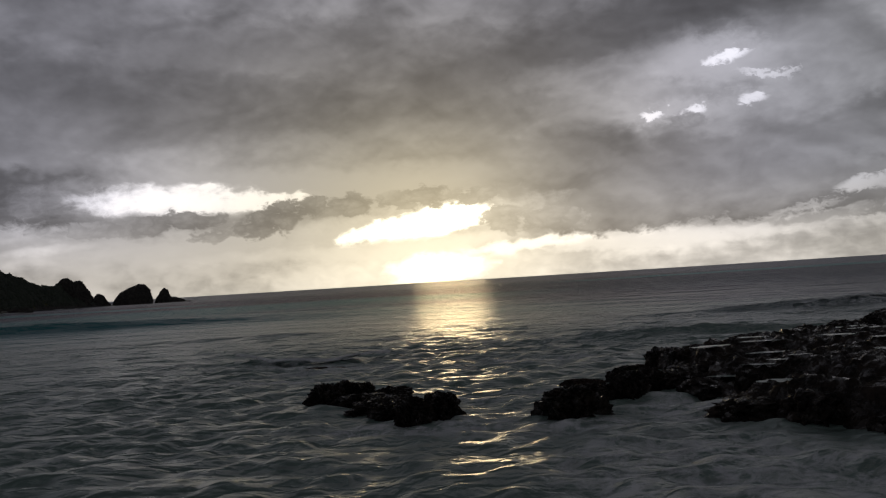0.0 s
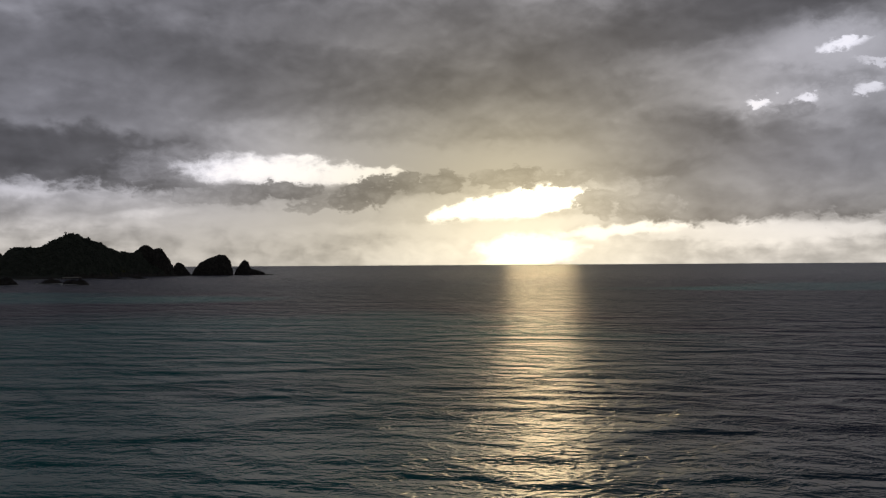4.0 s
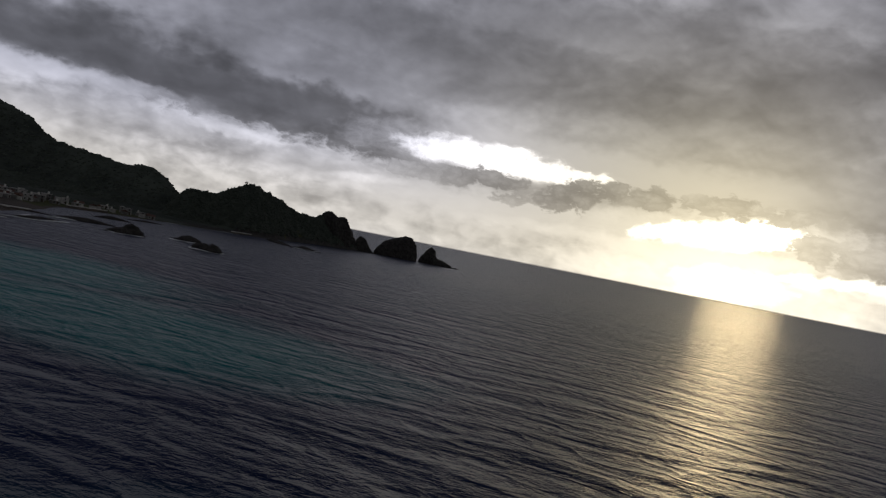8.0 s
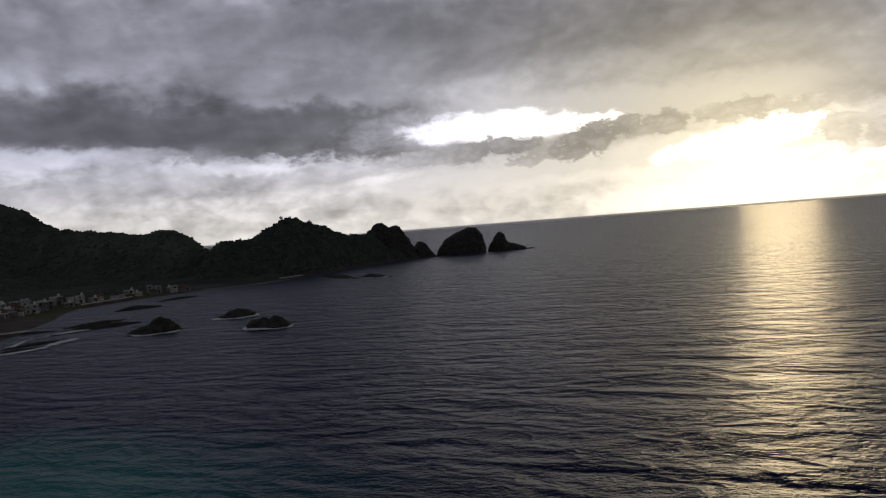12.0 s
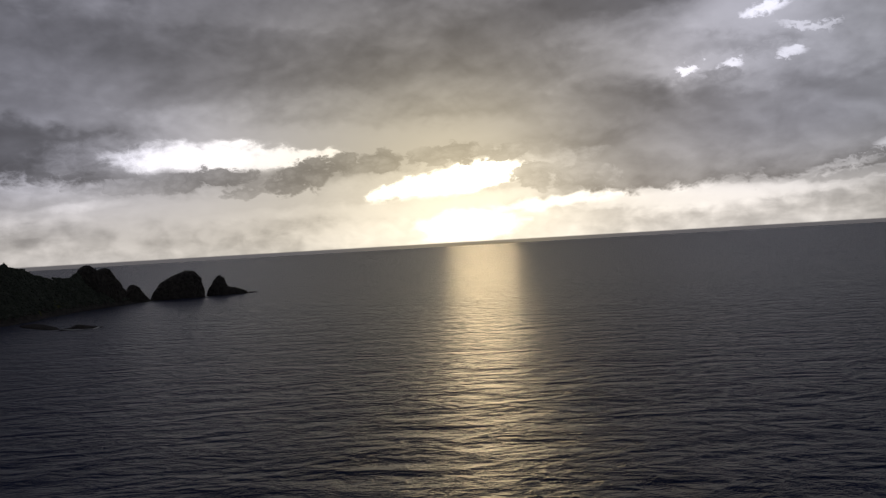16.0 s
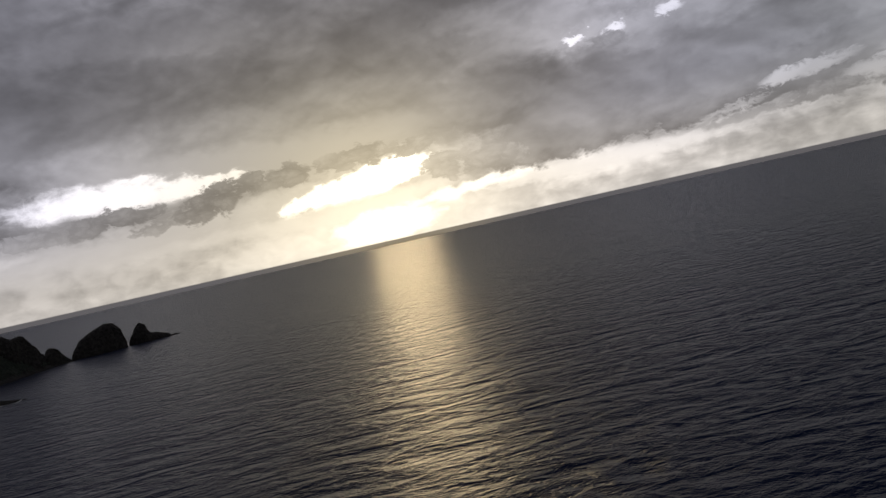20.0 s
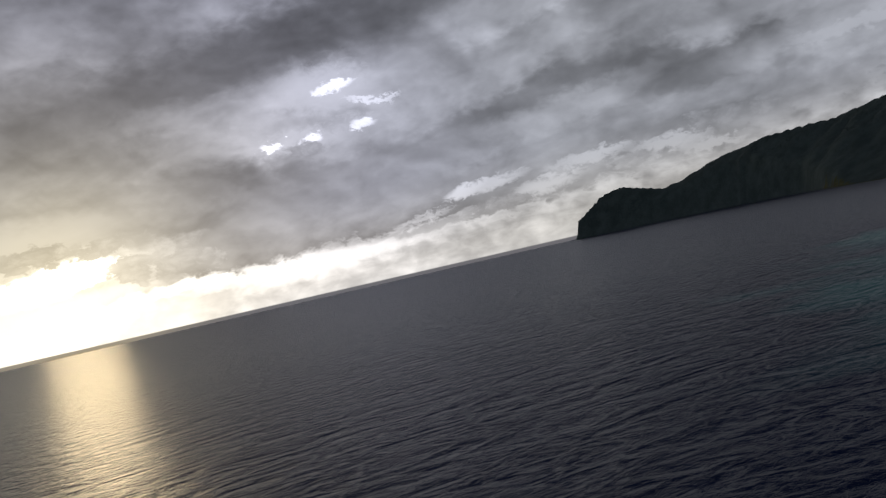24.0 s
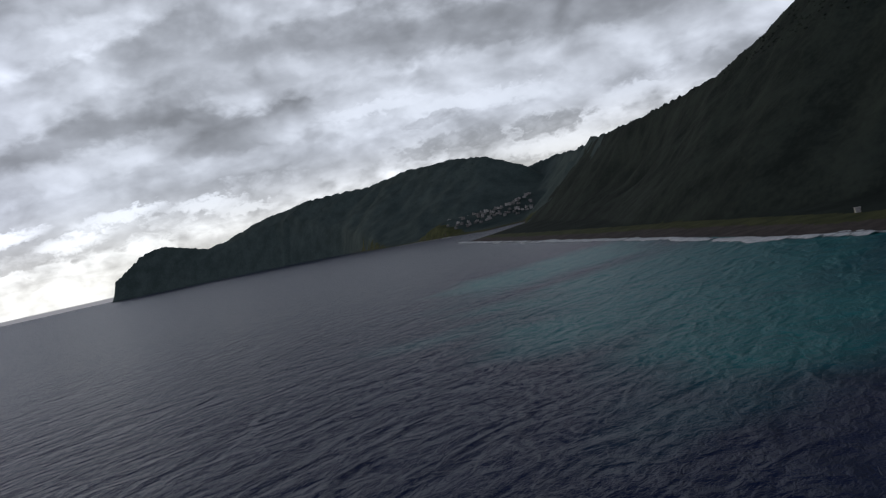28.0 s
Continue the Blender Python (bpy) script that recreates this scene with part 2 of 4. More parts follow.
# rolls of cloud in front of them, lit along their tops
lit = W.smooth(W.math("ADD", W.math("MULTIPLY", heap, 0.7), W.math("MULTIPLY", relief, 0.9)), -0.45, 0.5, 0.8, 1.3)
for row in ((-22.2, 4.7, 3.4, 0.55, 0, 0.85, 0.26), (-17.7, 5.0, 3.2, 0.75, 3, 1.0, 0.19), (-14.6, 4.3, 3.0, 0.6, 4, 0.85, 0.25), (-11.7, 5.0, 2.7, 1.05, 14, 1.0, 0.185), (-9.4, 5.7, 1.5, 0.75, 10, 0.9, 0.19), (-6.3, 5.8, 1.9, 0.8, 4, 1.0, 0.21),
            (-3.4, 5.9, 1.8, 0.6, 0, 0.9, 0.25), (-1.2, 6.1, 2.1, 0.8, 0, 0.95, 0.23), (2.0, 6.0, 2.2, 0.7, 2, 0.85, 0.27), (3.9, 4.2, 1.6, 1.1, -4, 0.9, 0.32), (7.0, 3.9, 2.5, 0.9, 0, 0.75, 0.3)):
    v = lay(v, patch(CRISP, *row[:5], 0.16, row[5], 0.8), W.math("MULTIPLY", lit, row[6]))
# a group of small bright gaps, and those along the northern rim of the deck
for row in ((18.4, 13.4, 2.4, 1.0, 0, 0.7, 0.42), (19.4, 13.5, 0.9, 0.22, 6, 0.9, 0.85), (21.7, 12.2, 1.0, 0.2, -14, 0.8, 0.6), (15.9, 10.3, 2.1, 0.5, 0, 0.6, 0.44), (14.5, 10.4, 0.5, 0.2, 0, 0.9, 0.9), (17.1, 10.3, 0.6, 0.16, 6, 0.9, 0.8),
            (20.7, 10.7, 0.55, 0.28, 0, 0.8, 0.75), (26.4, 4.6, 0.9, 0.28, 12, 0.8, 0.56), (23.6, 3.5, 1.2, 0.15, 6, 0.5, 0.48)):
    v = lay(v, patch(WISP, *row[:5], 0.97, row[5], -0.15), row[6])
for row in ((28.3, 4.7, 1.6, 0.3, 6, 0.8, 0.42), (32.3, 3.9, 1.6, 0.35, 4, 0.85, 0.4), (35.2, 4.9, 1.8, 0.25, 2, 0.8, 0.37), (40.6, 4.6, 1.6, 0.3, -2, 0.8, 0.34), (43.2, 3.9, 1.4, 0.25, -2, 0.7, 0.33), (53, 8.6, 2.6, 0.3, 0, 0.7, 0.3), (60, 7.6, 3.6, 0.4, -3, 0.7, 0.29), (64.3, 3.5, 3.0, 0.4, -3, 0.8, 0.31), (69.5, 5.6, 2.0, 0.5, 10, 0.7, 0.29)):
    v = lay(v, patch(WISP, *row[:5], 0.97, row[5], -0.15), row[6])
# heaped clouds in front of the northern sky
for row in ((28.4, 3.1, 2.2, 0.5, 4, 0.9, 0.21), (20.0, 11.4, 1.8, 0.55, 0, 0.75, 0.27), (16.4, 9.6, 1.6, 0.6, 0, 0.85, 0.22), (24.6, 2.9, 2.4, 0.35, 4, 0.7, 0.28), (38.3, 4.1, 1.6, 0.4, 0, 0.7, 0.24), (45, 5.4, 3.4, 0.5, -4, 0.7, 0.18),
            (58.5, 5.2, 4.5, 0.8, -2, 0.85, 0.135), (64.5, 5.1, 2.8, 0.75, -2, 0.9, 0.125), (71, 6.6, 2.6, 0.45, -6, 0.7, 0.18), (57, 7.0, 2.2, 0.4, 0, 0.7, 0.16)):
    v = lay(v, patch(CRISP, *row[:5], 0.22, row[5], 0.8), W.math("MULTIPLY", lit, row[6]))
# cool grey away from the sun, a greenish gold round it, and the clear evening sky thinly behind it all
sky = W.node("ShaderNodeTexSky", sky_type="NISHITA", sun_disc=False, sun_elevation=radians(SUN_EL + 2), sun_rotation=radians(SUN_AZ),
             air_density=1.0, dust_density=2.0, ozone_density=1.0)
hue = W.mix(glow_wide, (0.965, 0.98, 1.16), (1.12, 1.03, 0.8))
hue = W.mix(W.smooth(az, 14.0, 36.0), hue, (0.975, 1.0, 1.08))
hue = W.mix(W.smooth(el, 7.0, 0.5, 0.0, 0.6), hue, (1.09, 1.0, 0.8))
hue = W.mix(W.smooth(v, 0.7, 1.6), hue, (1.12, 1.0, 0.74))
col = W.mix(1.0, W.grey(v), hue, "MULTIPLY")
col = W.mix(1.0, col, W.mix(1.0, sky.outputs[0], (0.0006, 0.0006, 0.0006), "MULTIPLY"), "ADD")
# glare round the sun, painted onto the sky in place of lens bloom
col = W.mix(1.0, col, W.mix(1.0, W.grey(glow_mid), (0.2, 0.17, 0.105), "MULTIPLY"), "ADD")
# below the horizon: far sea backdrop, haze and the sun's gold sheen painted in
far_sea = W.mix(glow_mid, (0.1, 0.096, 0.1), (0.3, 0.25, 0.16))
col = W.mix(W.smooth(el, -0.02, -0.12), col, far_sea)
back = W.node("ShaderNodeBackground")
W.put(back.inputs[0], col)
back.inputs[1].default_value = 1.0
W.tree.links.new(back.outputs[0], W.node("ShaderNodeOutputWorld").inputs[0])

sun_data = bpy.data.lights.new("sun", "SUN")
sun_data.energy, sun_data.angle, sun_data.color = 0.08, radians(5.0), (1.0, 0.76, 0.42)
a, b = radians(SUN_AZ), radians(SUN_EL)
sun = new("sun", sun_data)
sun.matrix_world = look((0, 0, 300), (-200 * math.sin(a) * math.cos(b), -200 * math.cos(a) * math.cos(b), 300 - 200 * math.sin(b)))

# ---- materials ----
MATS = {}


def material(name, build):
    if name not in MATS:
        m = bpy.data.materials.new(name)
        m.use_nodes = True
        n = Net(m.node_tree)
        shader = n.node("ShaderNodeBsdfPrincipled")
        n.tree.links.new(shader.outputs[0], n.node("ShaderNodeOutputMaterial").inputs[0])
        build(n, shader)
        MATS[name] = m
    return MATS[name]


def bumped(n, shader, height, distance, strength=1.0):
    b = n.node("ShaderNodeBump")
    n.put(b.inputs["Strength"], strength)
    n.put(b.inputs["Distance"], distance)
    n.put(b.inputs["Height"], height)
    n.put(shader.inputs["Normal"], b.outputs[0])


def where(n):
    return n.node("ShaderNodeTexCoord").outputs["Object"]


def mottled(name, dark, light, size, rough=0.8, bump=0.0, fine=6.0, spec=0.3, vary=0.0):
    """A surface with coarse stains and fine grain: size is the width of the stains in metres."""
    def build(n, s):
        v = where(n)
        a = n.noise(v, 1.0 / size, 5.0, 0.6)
        b = n.noise(v, fine / size, 6.0, 0.65)
        f = n.math("ADD", n.math("MULTIPLY", a, 0.6), n.math("MULTIPLY", b, 0.4))
        c = n.mix(n.smooth(f, 0.34, 0.66), dark, light)
        if vary:
            r = n.node("ShaderNodeObjectInfo").outputs["Random"]
            c = n.mix(1.0, c, n.ramp(r, [(0.0, 1.0 - vary), (1.0, 1.0)]), "MULTIPLY")
        n.put(s.inputs["Base Color"], c)
        s.inputs["Specular IOR Level"].default_value = spec
        n.put(s.inputs["Roughness"], n.smooth(b, 0.3, 0.7, rough - 0.1, min(1.0, rough + 0.1)))
        if bump:
            bumped(n, s, f, bump)
    return material(name, build)


def sea_water():
    def build(n, s):
        v = where(n)
        x, y, z = n.split(v)

        def spot(cx, cy, rx, ry, soft=0.5):
            w = n.math("MULTIPLY", n.math("SUBTRACT", wide, 0.5), 1.6)
            a = n.math("DIVIDE", n.math("SUBTRACT", x, cx), rx)
            b = n.math("DIVIDE", n.math("SUBTRACT", y, cy), ry)
            d = n.math("ADD", n.math("SQRT", n.math("ADD", n.math("MULTIPLY", a, a), n.math("MULTIPLY", b, b))), w)
            return n.smooth(d, 1 + soft, 1 - soft)

        wide = n.noise(v, 0.012, 4.0, 0.55, 0.6)
        shallow = spot(-235, 372, 62, 40)
        for q in ((-55, 185, 60, 70), (-160, 335, 55, 34), (260, 530, 110, 75), (190, 500, 80, 60), (110, 462, 60, 34), (360, 640, 110, 50), (-30, 90, 40, 60)):
            shallow = n.math("MAXIMUM", shallow, spot(*q))
        deep = n.mix(n.noise(v, 0.05, 4.0, 0.6), (0.003, 0.009, 0.048), (0.005, 0.017, 0.07))
        teal = n.mix(n.noise(v, 0.06, 4.0, 0.6), (0.006, 0.15, 0.165), (0.01, 0.25, 0.26))
        c = n.mix(n.math("MULTIPLY", shallow, 0.9), deep, teal)
        # teal-grey water by the landing, its colour lifted in place of reflected sky light
        c = n.mix(n.math("MULTIPLY", spot(-10, 30, 44, 48), 0.9), c, (0.22, 0.3, 0.265))
        # surf foam round the landing rocks
        churn = n.noise(v, 1.9, 8.0, 0.7, 0.5)
        wide = n.noise(v, 0.35, 4.0, 0.55, 0.6)
        foam = spot(4.0, 12.6, 2.6, 2.8)
        for q in ((2.4, 16.8, 1.8, 0.9), (-1.2, 17.6, 2.4, 0.8), (5.0, 18.0, 1.0, 2.0), (5.4, 22.8, 1.2, 1.2), (1.0, 21.5, 2.5, 0.8), (-6.0, 33.0, 2.4, 0.8), (6.6, 12.4, 2.0, 1.0), (-6.0, 28.0, 3.0, 0.7), (17.0, 40.0, 6.0, 1.0), (-4.6, 31.2, 2.2, 1.4), (3.0, 31.0, 2.4, 1.2)):
            foam = n.math("MAXIMUM", foam, spot(*q))
        lace = n.smooth(n.math("ABSOLUTE", n.math("SUBTRACT", n.noise(v, 1.1, 5.0, 0.62, 0.6), 0.5)), 0.05, 0.0)
        breaker = n.math("MULTIPLY", n.math("MAXIMUM", spot(-6.4, 34.6, 3.0, 0.9), spot(26.0, 55.0, 5.0, 1.2)), n.smooth(churn, 0.42, 0.62))
        foam = n.math("MULTIPLY", foam, n.math("MAXIMUM", n.smooth(churn, 0.42, 0.6), n.math("MULTIPLY", lace, 0.8)))
        foam = n.math("MAXIMUM", foam, breaker)
        c = n.mix(n.math("MULTIPLY", foam, 0.92), c, (0.78, 0.8, 0.82))
        n.put(s.inputs["Base Color"], c)
        # choppy and clear by the rocks, finer ripples farther out
        out = n.math("SQRT", n.math("ADD", n.math("MULTIPLY", x, x), n.math("MULTIPLY", n.math("SUBTRACT", y, 20.0), n.math("SUBTRACT", y, 20.0))))
        near = n.smooth(out, 130.0, 35.0)
        # refraction index varies by place, fitted to the sea's brightness in the camera's view
        n.put(s.inputs["IOR"], n.math("ADD", n.smooth(out, 25.0, 170.0, 1.5, 1.2), n.smooth(out, 350.0, 1000.0, 0.0, 0.26)))
        n.put(s.inputs["Roughness"], n.math("ADD", n.smooth(out, 20.0, 130.0, 0.29, 0.33), n.math("MULTIPLY", foam, 0.4)))

        afar = n.smooth(out, 15.0, 110.0, 0.35, 1.0)

        def waves(size, stretch, turn, detail, steep, step=0.06):
            """Slopes of crested waves: the fall of a ridged height along and across the crests."""
            def ridge(ox, oy):
                m = n.node("ShaderNodeMapping")
                m.inputs["Rotation"].default_value = (0, 0, radians(turn))
                m.inputs["Scale"].default_value = (stretch / size, 1.0 / size, 1.0)
                m.inputs["Location"].default_value = (ox, oy, 0)
                n.put(m.inputs["Vector"], v)
                return n.math("ABSOLUTE", n.math("MULTIPLY_ADD", n.noise(m.outputs[0], 1.0, detail, 0.55, 0.35), 2.0, -1.0))
            h = ridge(0.0, 0.0)
            gx = n.math("MULTIPLY", n.math("SUBTRACT", ridge(step, 0.0), h), steep * stretch / step)
            gy = n.math("MULTIPLY", n.math("SUBTRACT", ridge(0.0, step), h), steep / step)
            return n.join(gx, gy, 0.0)
        def slopes(size, stretch, turn, detail, sx, sy):
            """Loose uneven slopes that leave patches of darker and lighter water far out."""
            m = n.node("ShaderNodeMapping")
            m.inputs["Rotation"].default_value = (0, 0, radians(turn))
            m.inputs["Scale"].default_value = (stretch / size, 1.0 / size, 1.0)
            n.put(m.inputs["Vector"], v)
            t = n.node("ShaderNodeTexNoise")
            n.put(t.inputs["Vector"], m.outputs[0])
            for key, value in (("Scale", 1.0), ("Detail", detail), ("Roughness", 0.6), ("Distortion", 0.4)):
                t.inputs[key].default_value = value
            return n.vmath("MULTIPLY", n.vmath("SUBTRACT", t.outputs["Color"], (0.5, 0.5, 0.5)), (sx, sy, 0.0))
        far_tilt = n.vmath("ADD", slopes(5.0, 0.5, 8, 4.0, 0.15, 0.3), slopes(22.0, 0.4, -5, 3.0, 0.08, 0.16))
        tilt = n.vmath("ADD", n.vmath("MULTIPLY", waves(6.0, 0.6, 12, 2.0, 0.2), n.join(afar, afar, afar)), waves(1.3, 0.62, -8, 3.0, 0.36))
        tilt = n.vmath("ADD", n.vmath("ADD", tilt, n.vmath("MULTIPLY", waves(16.0, 0.5, -4, 3.0, 0.2), n.join(afar, afar, afar))), waves(0.55, 0.7, 6, 2.0, 0.22))
        chop = n.vmath("ADD", waves(1.0, 0.6, 14, 3.0, 0.12), waves(0.3, 0.75, -12, 3.0, 0.16))
        tilt = n.vmath("ADD", tilt, n.vmath("MULTIPLY", chop, n.join(near, near, near)))
        tilt = n.vmath("ADD", tilt, n.vmath("MULTIPLY", far_tilt, n.join(afar, afar, afar)))
        calm = n.smooth(out, 300.0, 1800.0, 1.0, 0.85)
        tilt = n.vmath("MULTIPLY", tilt, n.join(calm, calm, calm))
        # normals leaned to the camera's side, fitted so the water mirrors higher, darker sky
        tilt = n.vmath("ADD", tilt, n.join(0.0, n.math("MULTIPLY", n.smooth(out, 60.0, 200.0, 0.0, -0.12), n.smooth(out, 350.0, 1200.0, 1.0, 0.3)), 0.0))
        n.put(s.inputs["Normal"], n.vmath("NORMALIZE", n.vmath("ADD", n.node("ShaderNodeNewGeometry").outputs["Normal"], tilt)))
    return material("sea_water", build)


M_FOREST = mottled("forest", (0.04, 0.047, 0.042), (0.095, 0.11, 0.092), 40.0, 0.9, 1.2, 7.0, 0.1)
# one forest in two colours: near slopes dark, far ones with haze painted in
M_FOREST_NEAR = mottled("near_forest", (0.02, 0.026, 0.023), (0.046, 0.058, 0.048), 45.0, 0.95, 1.5, 9.0, 0.05)
M_FOREST_HAZE = mottled("hazed_forest", (0.045, 0.066, 0.064), (0.085, 0.115, 0.108), 60.0, 0.9, 1.5, 9.0, 0.1)
M_LEAF_N = mottled("evergreen_leaves", (0.024, 0.038, 0.03), (0.058, 0.08, 0.056), 14.0, 0.85, 0.0, 5.0, 0.1)
M_GRASS = mottled("coastal_grass", (0.045, 0.055, 0.024), (0.11, 0.115, 0.048), 16.0, 0.9, 0.4, 6.0, 0.1)
M_CLIFF = mottled("dark_rock", (0.022, 0.021, 0.02), (0.075, 0.068, 0.062), 3.0, 0.85, 0.25, 5.0, 0.25)


def coral_rock():
    """Black pitted coral: dull where it is dry, shining where water stands in its hollows."""
    def build(n, s):
        v = where(n)
        stain, grain, wet = n.noise(v, 2.2, 5.0, 0.6), n.noise(v, 14.0, 6.0, 0.65), n.noise(v, 3.4, 4.0, 0.6, 0.4)
        pits = n.node("ShaderNodeTexVoronoi", feature="SMOOTH_F1")
        n.put(pits.inputs["Vector"], v)
        pits.inputs["Scale"].default_value = 9.0
        f = n.math("ADD", n.math("MULTIPLY", stain, 0.6), n.math("MULTIPLY", grain, 0.4))
        n.put(s.inputs["Base Color"], n.mix(n.smooth(f, 0.36, 0.64), (0.007, 0.006, 0.0055), (0.045, 0.034, 0.027)))
        n.put(s.inputs["Roughness"], n.smooth(wet, 0.44, 0.6, 0.85, 0.16))
        n.put(s.inputs["Specular IOR Level"], n.smooth(wet, 0.44, 0.6, 0.12, 0.5))
        rise = n.math("ADD", f, n.math("MULTIPLY", pits.outputs["Distance"], 1.2))
        bumped(n, s, n.math("MULTIPLY", rise, n.smooth(wet, 0.46, 0.6, 1.0, 0.25)), 0.07)
    return material("black_coral_rock", build)


M_CORAL = coral_rock()
M_REDROCK = mottled("brown_reef_rock", (0.02, 0.014, 0.012), (0.065, 0.042, 0.034), 0.5, 0.8, 0.05, 6.0, 0.2)
M_SAND = mottled("dark_sand", (0.05, 0.043, 0.04), (0.115, 0.096, 0.086), 14.0, 0.95, 0.05, 8.0, 0.15)
M_WALL = mottled("painted_render", (0.3, 0.29, 0.275), (0.72, 0.7, 0.66), 2.5, 0.85, 0.0, 6.0, 0.25, 0.7)
M_ROOF = mottled("concrete_roof", (0.3, 0.29, 0.275), (0.66, 0.64, 0.61), 3.0, 0.9, 0.0, 6.0, 0.2, 0.4)
M_RED = mottled("rusty_tin_roof", (0.11, 0.06, 0.05), (0.2, 0.12, 0.095), 2.0, 0.8, 0.0, 6.0, 0.3, 0.4)
M_CONC = mottled("sea_wall_concrete", (0.5, 0.48, 0.45), (0.74, 0.72, 0.68), 4.0, 0.9, 0.02, 7.0, 0.2)
M_GLASS = material("dark_window_glass", lambda n, s: (n.put(s.inputs["Base Color"], (0.02, 0.022, 0.025)), n.put(s.inputs["Roughness"], 0.08)))


def sea_foam():
    """White water: dense where its cover is full, torn to lace where it thins out."""
    def build(n, s):
        v = where(n)
        m = n.node("ShaderNodeMapping")
        m.inputs["Scale"].default_value = (1.0, 1.0, 0.4)
        n.put(m.inputs["Vector"], v)
        tear = n.math("ADD", n.math("MULTIPLY", n.noise(m.outputs[0], 0.22, 5.0, 0.62, 0.8), 0.6), n.math("MULTIPLY", n.noise(m.outputs[0], 1.4, 5.0, 0.65, 0.8), 0.4))
        n.put(s.inputs["Base Color"], n.mix(n.smooth(tear, 0.35, 0.65), (0.5, 0.53, 0.55), (0.86, 0.88, 0.89)))
        s.inputs["Roughness"].default_value = 0.75
        cover = n.node("ShaderNodeAttribute", attribute_name="cover").outputs["Fac"]
        n.put(s.inputs["Alpha"], n.smooth(n.math("ADD", tear, cover), 0.86, 1.08))
        bumped(n, s, tear, 0.4)
    return material("sea_foam", build)


M_FOAM = sea_foam()
M_LEAF = mottled("leaves", (0.04, 0.048, 0.04), (0.095, 0.11, 0.088), 6.0, 0.8, 0.0, 5.0, 0.2)
M_BARK = mottled("bark", (0.05, 0.04, 0.03), (0.1, 0.08, 0.06), 0.4, 0.9, 0.02, 5.0, 0.1)
M_SEA = sea_water()

# ---- noise and mesh helpers ----


def lattice(seed, size=64):
    return np.random.RandomState(seed).rand(size, size)


def value_noise(x, y, seed):
    g = lattice(seed)
    xi, yi = np.floor(x).astype(int), np.floor(y).astype(int)
    fx, fy = x - xi, y - yi
    fx, fy = fx * fx * (3 - 2 * fx), fy * fy * (3 - 2 * fy)
    p = lambda i, j: g[(xi + i) % 64, (yi + j) % 64]
    return (p(0, 0) * (1 - fx) + p(1, 0) * fx) * (1 - fy) + (p(0, 1) * (1 - fx) + p(1, 1) * fx) * fy


def fbm(x, y, size, octaves=5, seed=1, gain=0.5):
    """Rolling noise from -1 to 1; size is its longest wave in metres."""
    t, a, total = 0.0, 1.0, 0.0
    for i in range(octaves):
        t = t + a * (value_noise(x / size * 2 ** i + 17.3 * i, y / size * 2 ** i - 9.1 * i, seed + i) * 2 - 1)
        total += a
        a *= gain
    return t / total


def sheet(name, xs, ys, X, Y, Z, mat, smooth=True):
    """A mesh from a grid of points."""
    nx, ny = len(xs), len(ys)
    verts = np.stack([X, Y, Z], -1).reshape(-1, 3)
    i, j = np.meshgrid(np.arange(nx - 1), np.arange(ny - 1), indexing="ij")
    a = (i * ny + j).ravel()
    faces = np.stack([a, a + ny, a + ny + 1, a + 1], 1)
    return raw_mesh(name, verts, faces, mat, smooth)


def raw_mesh(name, verts, faces, mat, smooth=True):
    me = bpy.data.meshes.new(name)
    verts, faces = np.asarray(verts, dtype=np.float32), np.asarray(faces, dtype=np.int32)
    k = faces.shape[1]
    me.vertices.add(len(verts))
    me.vertices.foreach_set("co", verts.ravel())
    me.loops.add(faces.size)
    me.loops.foreach_set("vertex_index", faces.ravel())
    me.polygons.add(len(faces))
    me.polygons.foreach_set("loop_start", np.arange(0, faces.size, k, dtype=np.int32))
    me.polygons.foreach_set("loop_total", np.full(len(faces), k, dtype=np.int32))
    me.polygons.foreach_set("use_smooth", np.full(len(faces), smooth))
    me.materials.append(mat)
    me.update(calc_edges=True)
    me.validate()
    return me


def part(name, me, parent=None, label="", m=None):
    ob = new(name, me)
    if parent is not None:
        ob.parent = parent
    if m is not None:
        ob.matrix_basis = m
    return tagged(ob, label)


def box_mesh(name, sx, sy, sz, mat, bevel=0.0):
    """A box that stands on its base's middle."""
    bm = bmesh.new()
    bmesh.ops.create_cube(bm, size=1.0)
    for v in bm.verts:
        v.co = Vector((v.co.x * sx, v.co.y * sy, (v.co.z + 0.5) * sz))
    if bevel:
        bmesh.ops.bevel(bm, geom=list(bm.edges), offset=bevel, segments=1, affect="EDGES")
    me = bpy.data.meshes.new(name)
    bm.to_mesh(me)
    bm.free()
    me.materials.append(mat)
    return me


def grown(lo, hi, fine_lo, fine_hi, step, growth, limit):
    """Grid lines: even steps within fine_lo..fine_hi, growing ones outside."""
    mid = list(np.arange(fine_lo, fine_hi + step / 2, step))
    up, s = [mid[-1]], step
    while up[-1] < hi:
        s = min(s * growth, limit)
        up.append(up[-1] + s)
    down, s = [mid[0]], step
    while down[-1] > lo:
        s = min(s * growth, limit)
        down.append(down[-1] - s)
    return np.array(down[:0:-1] + mid + up[1:])


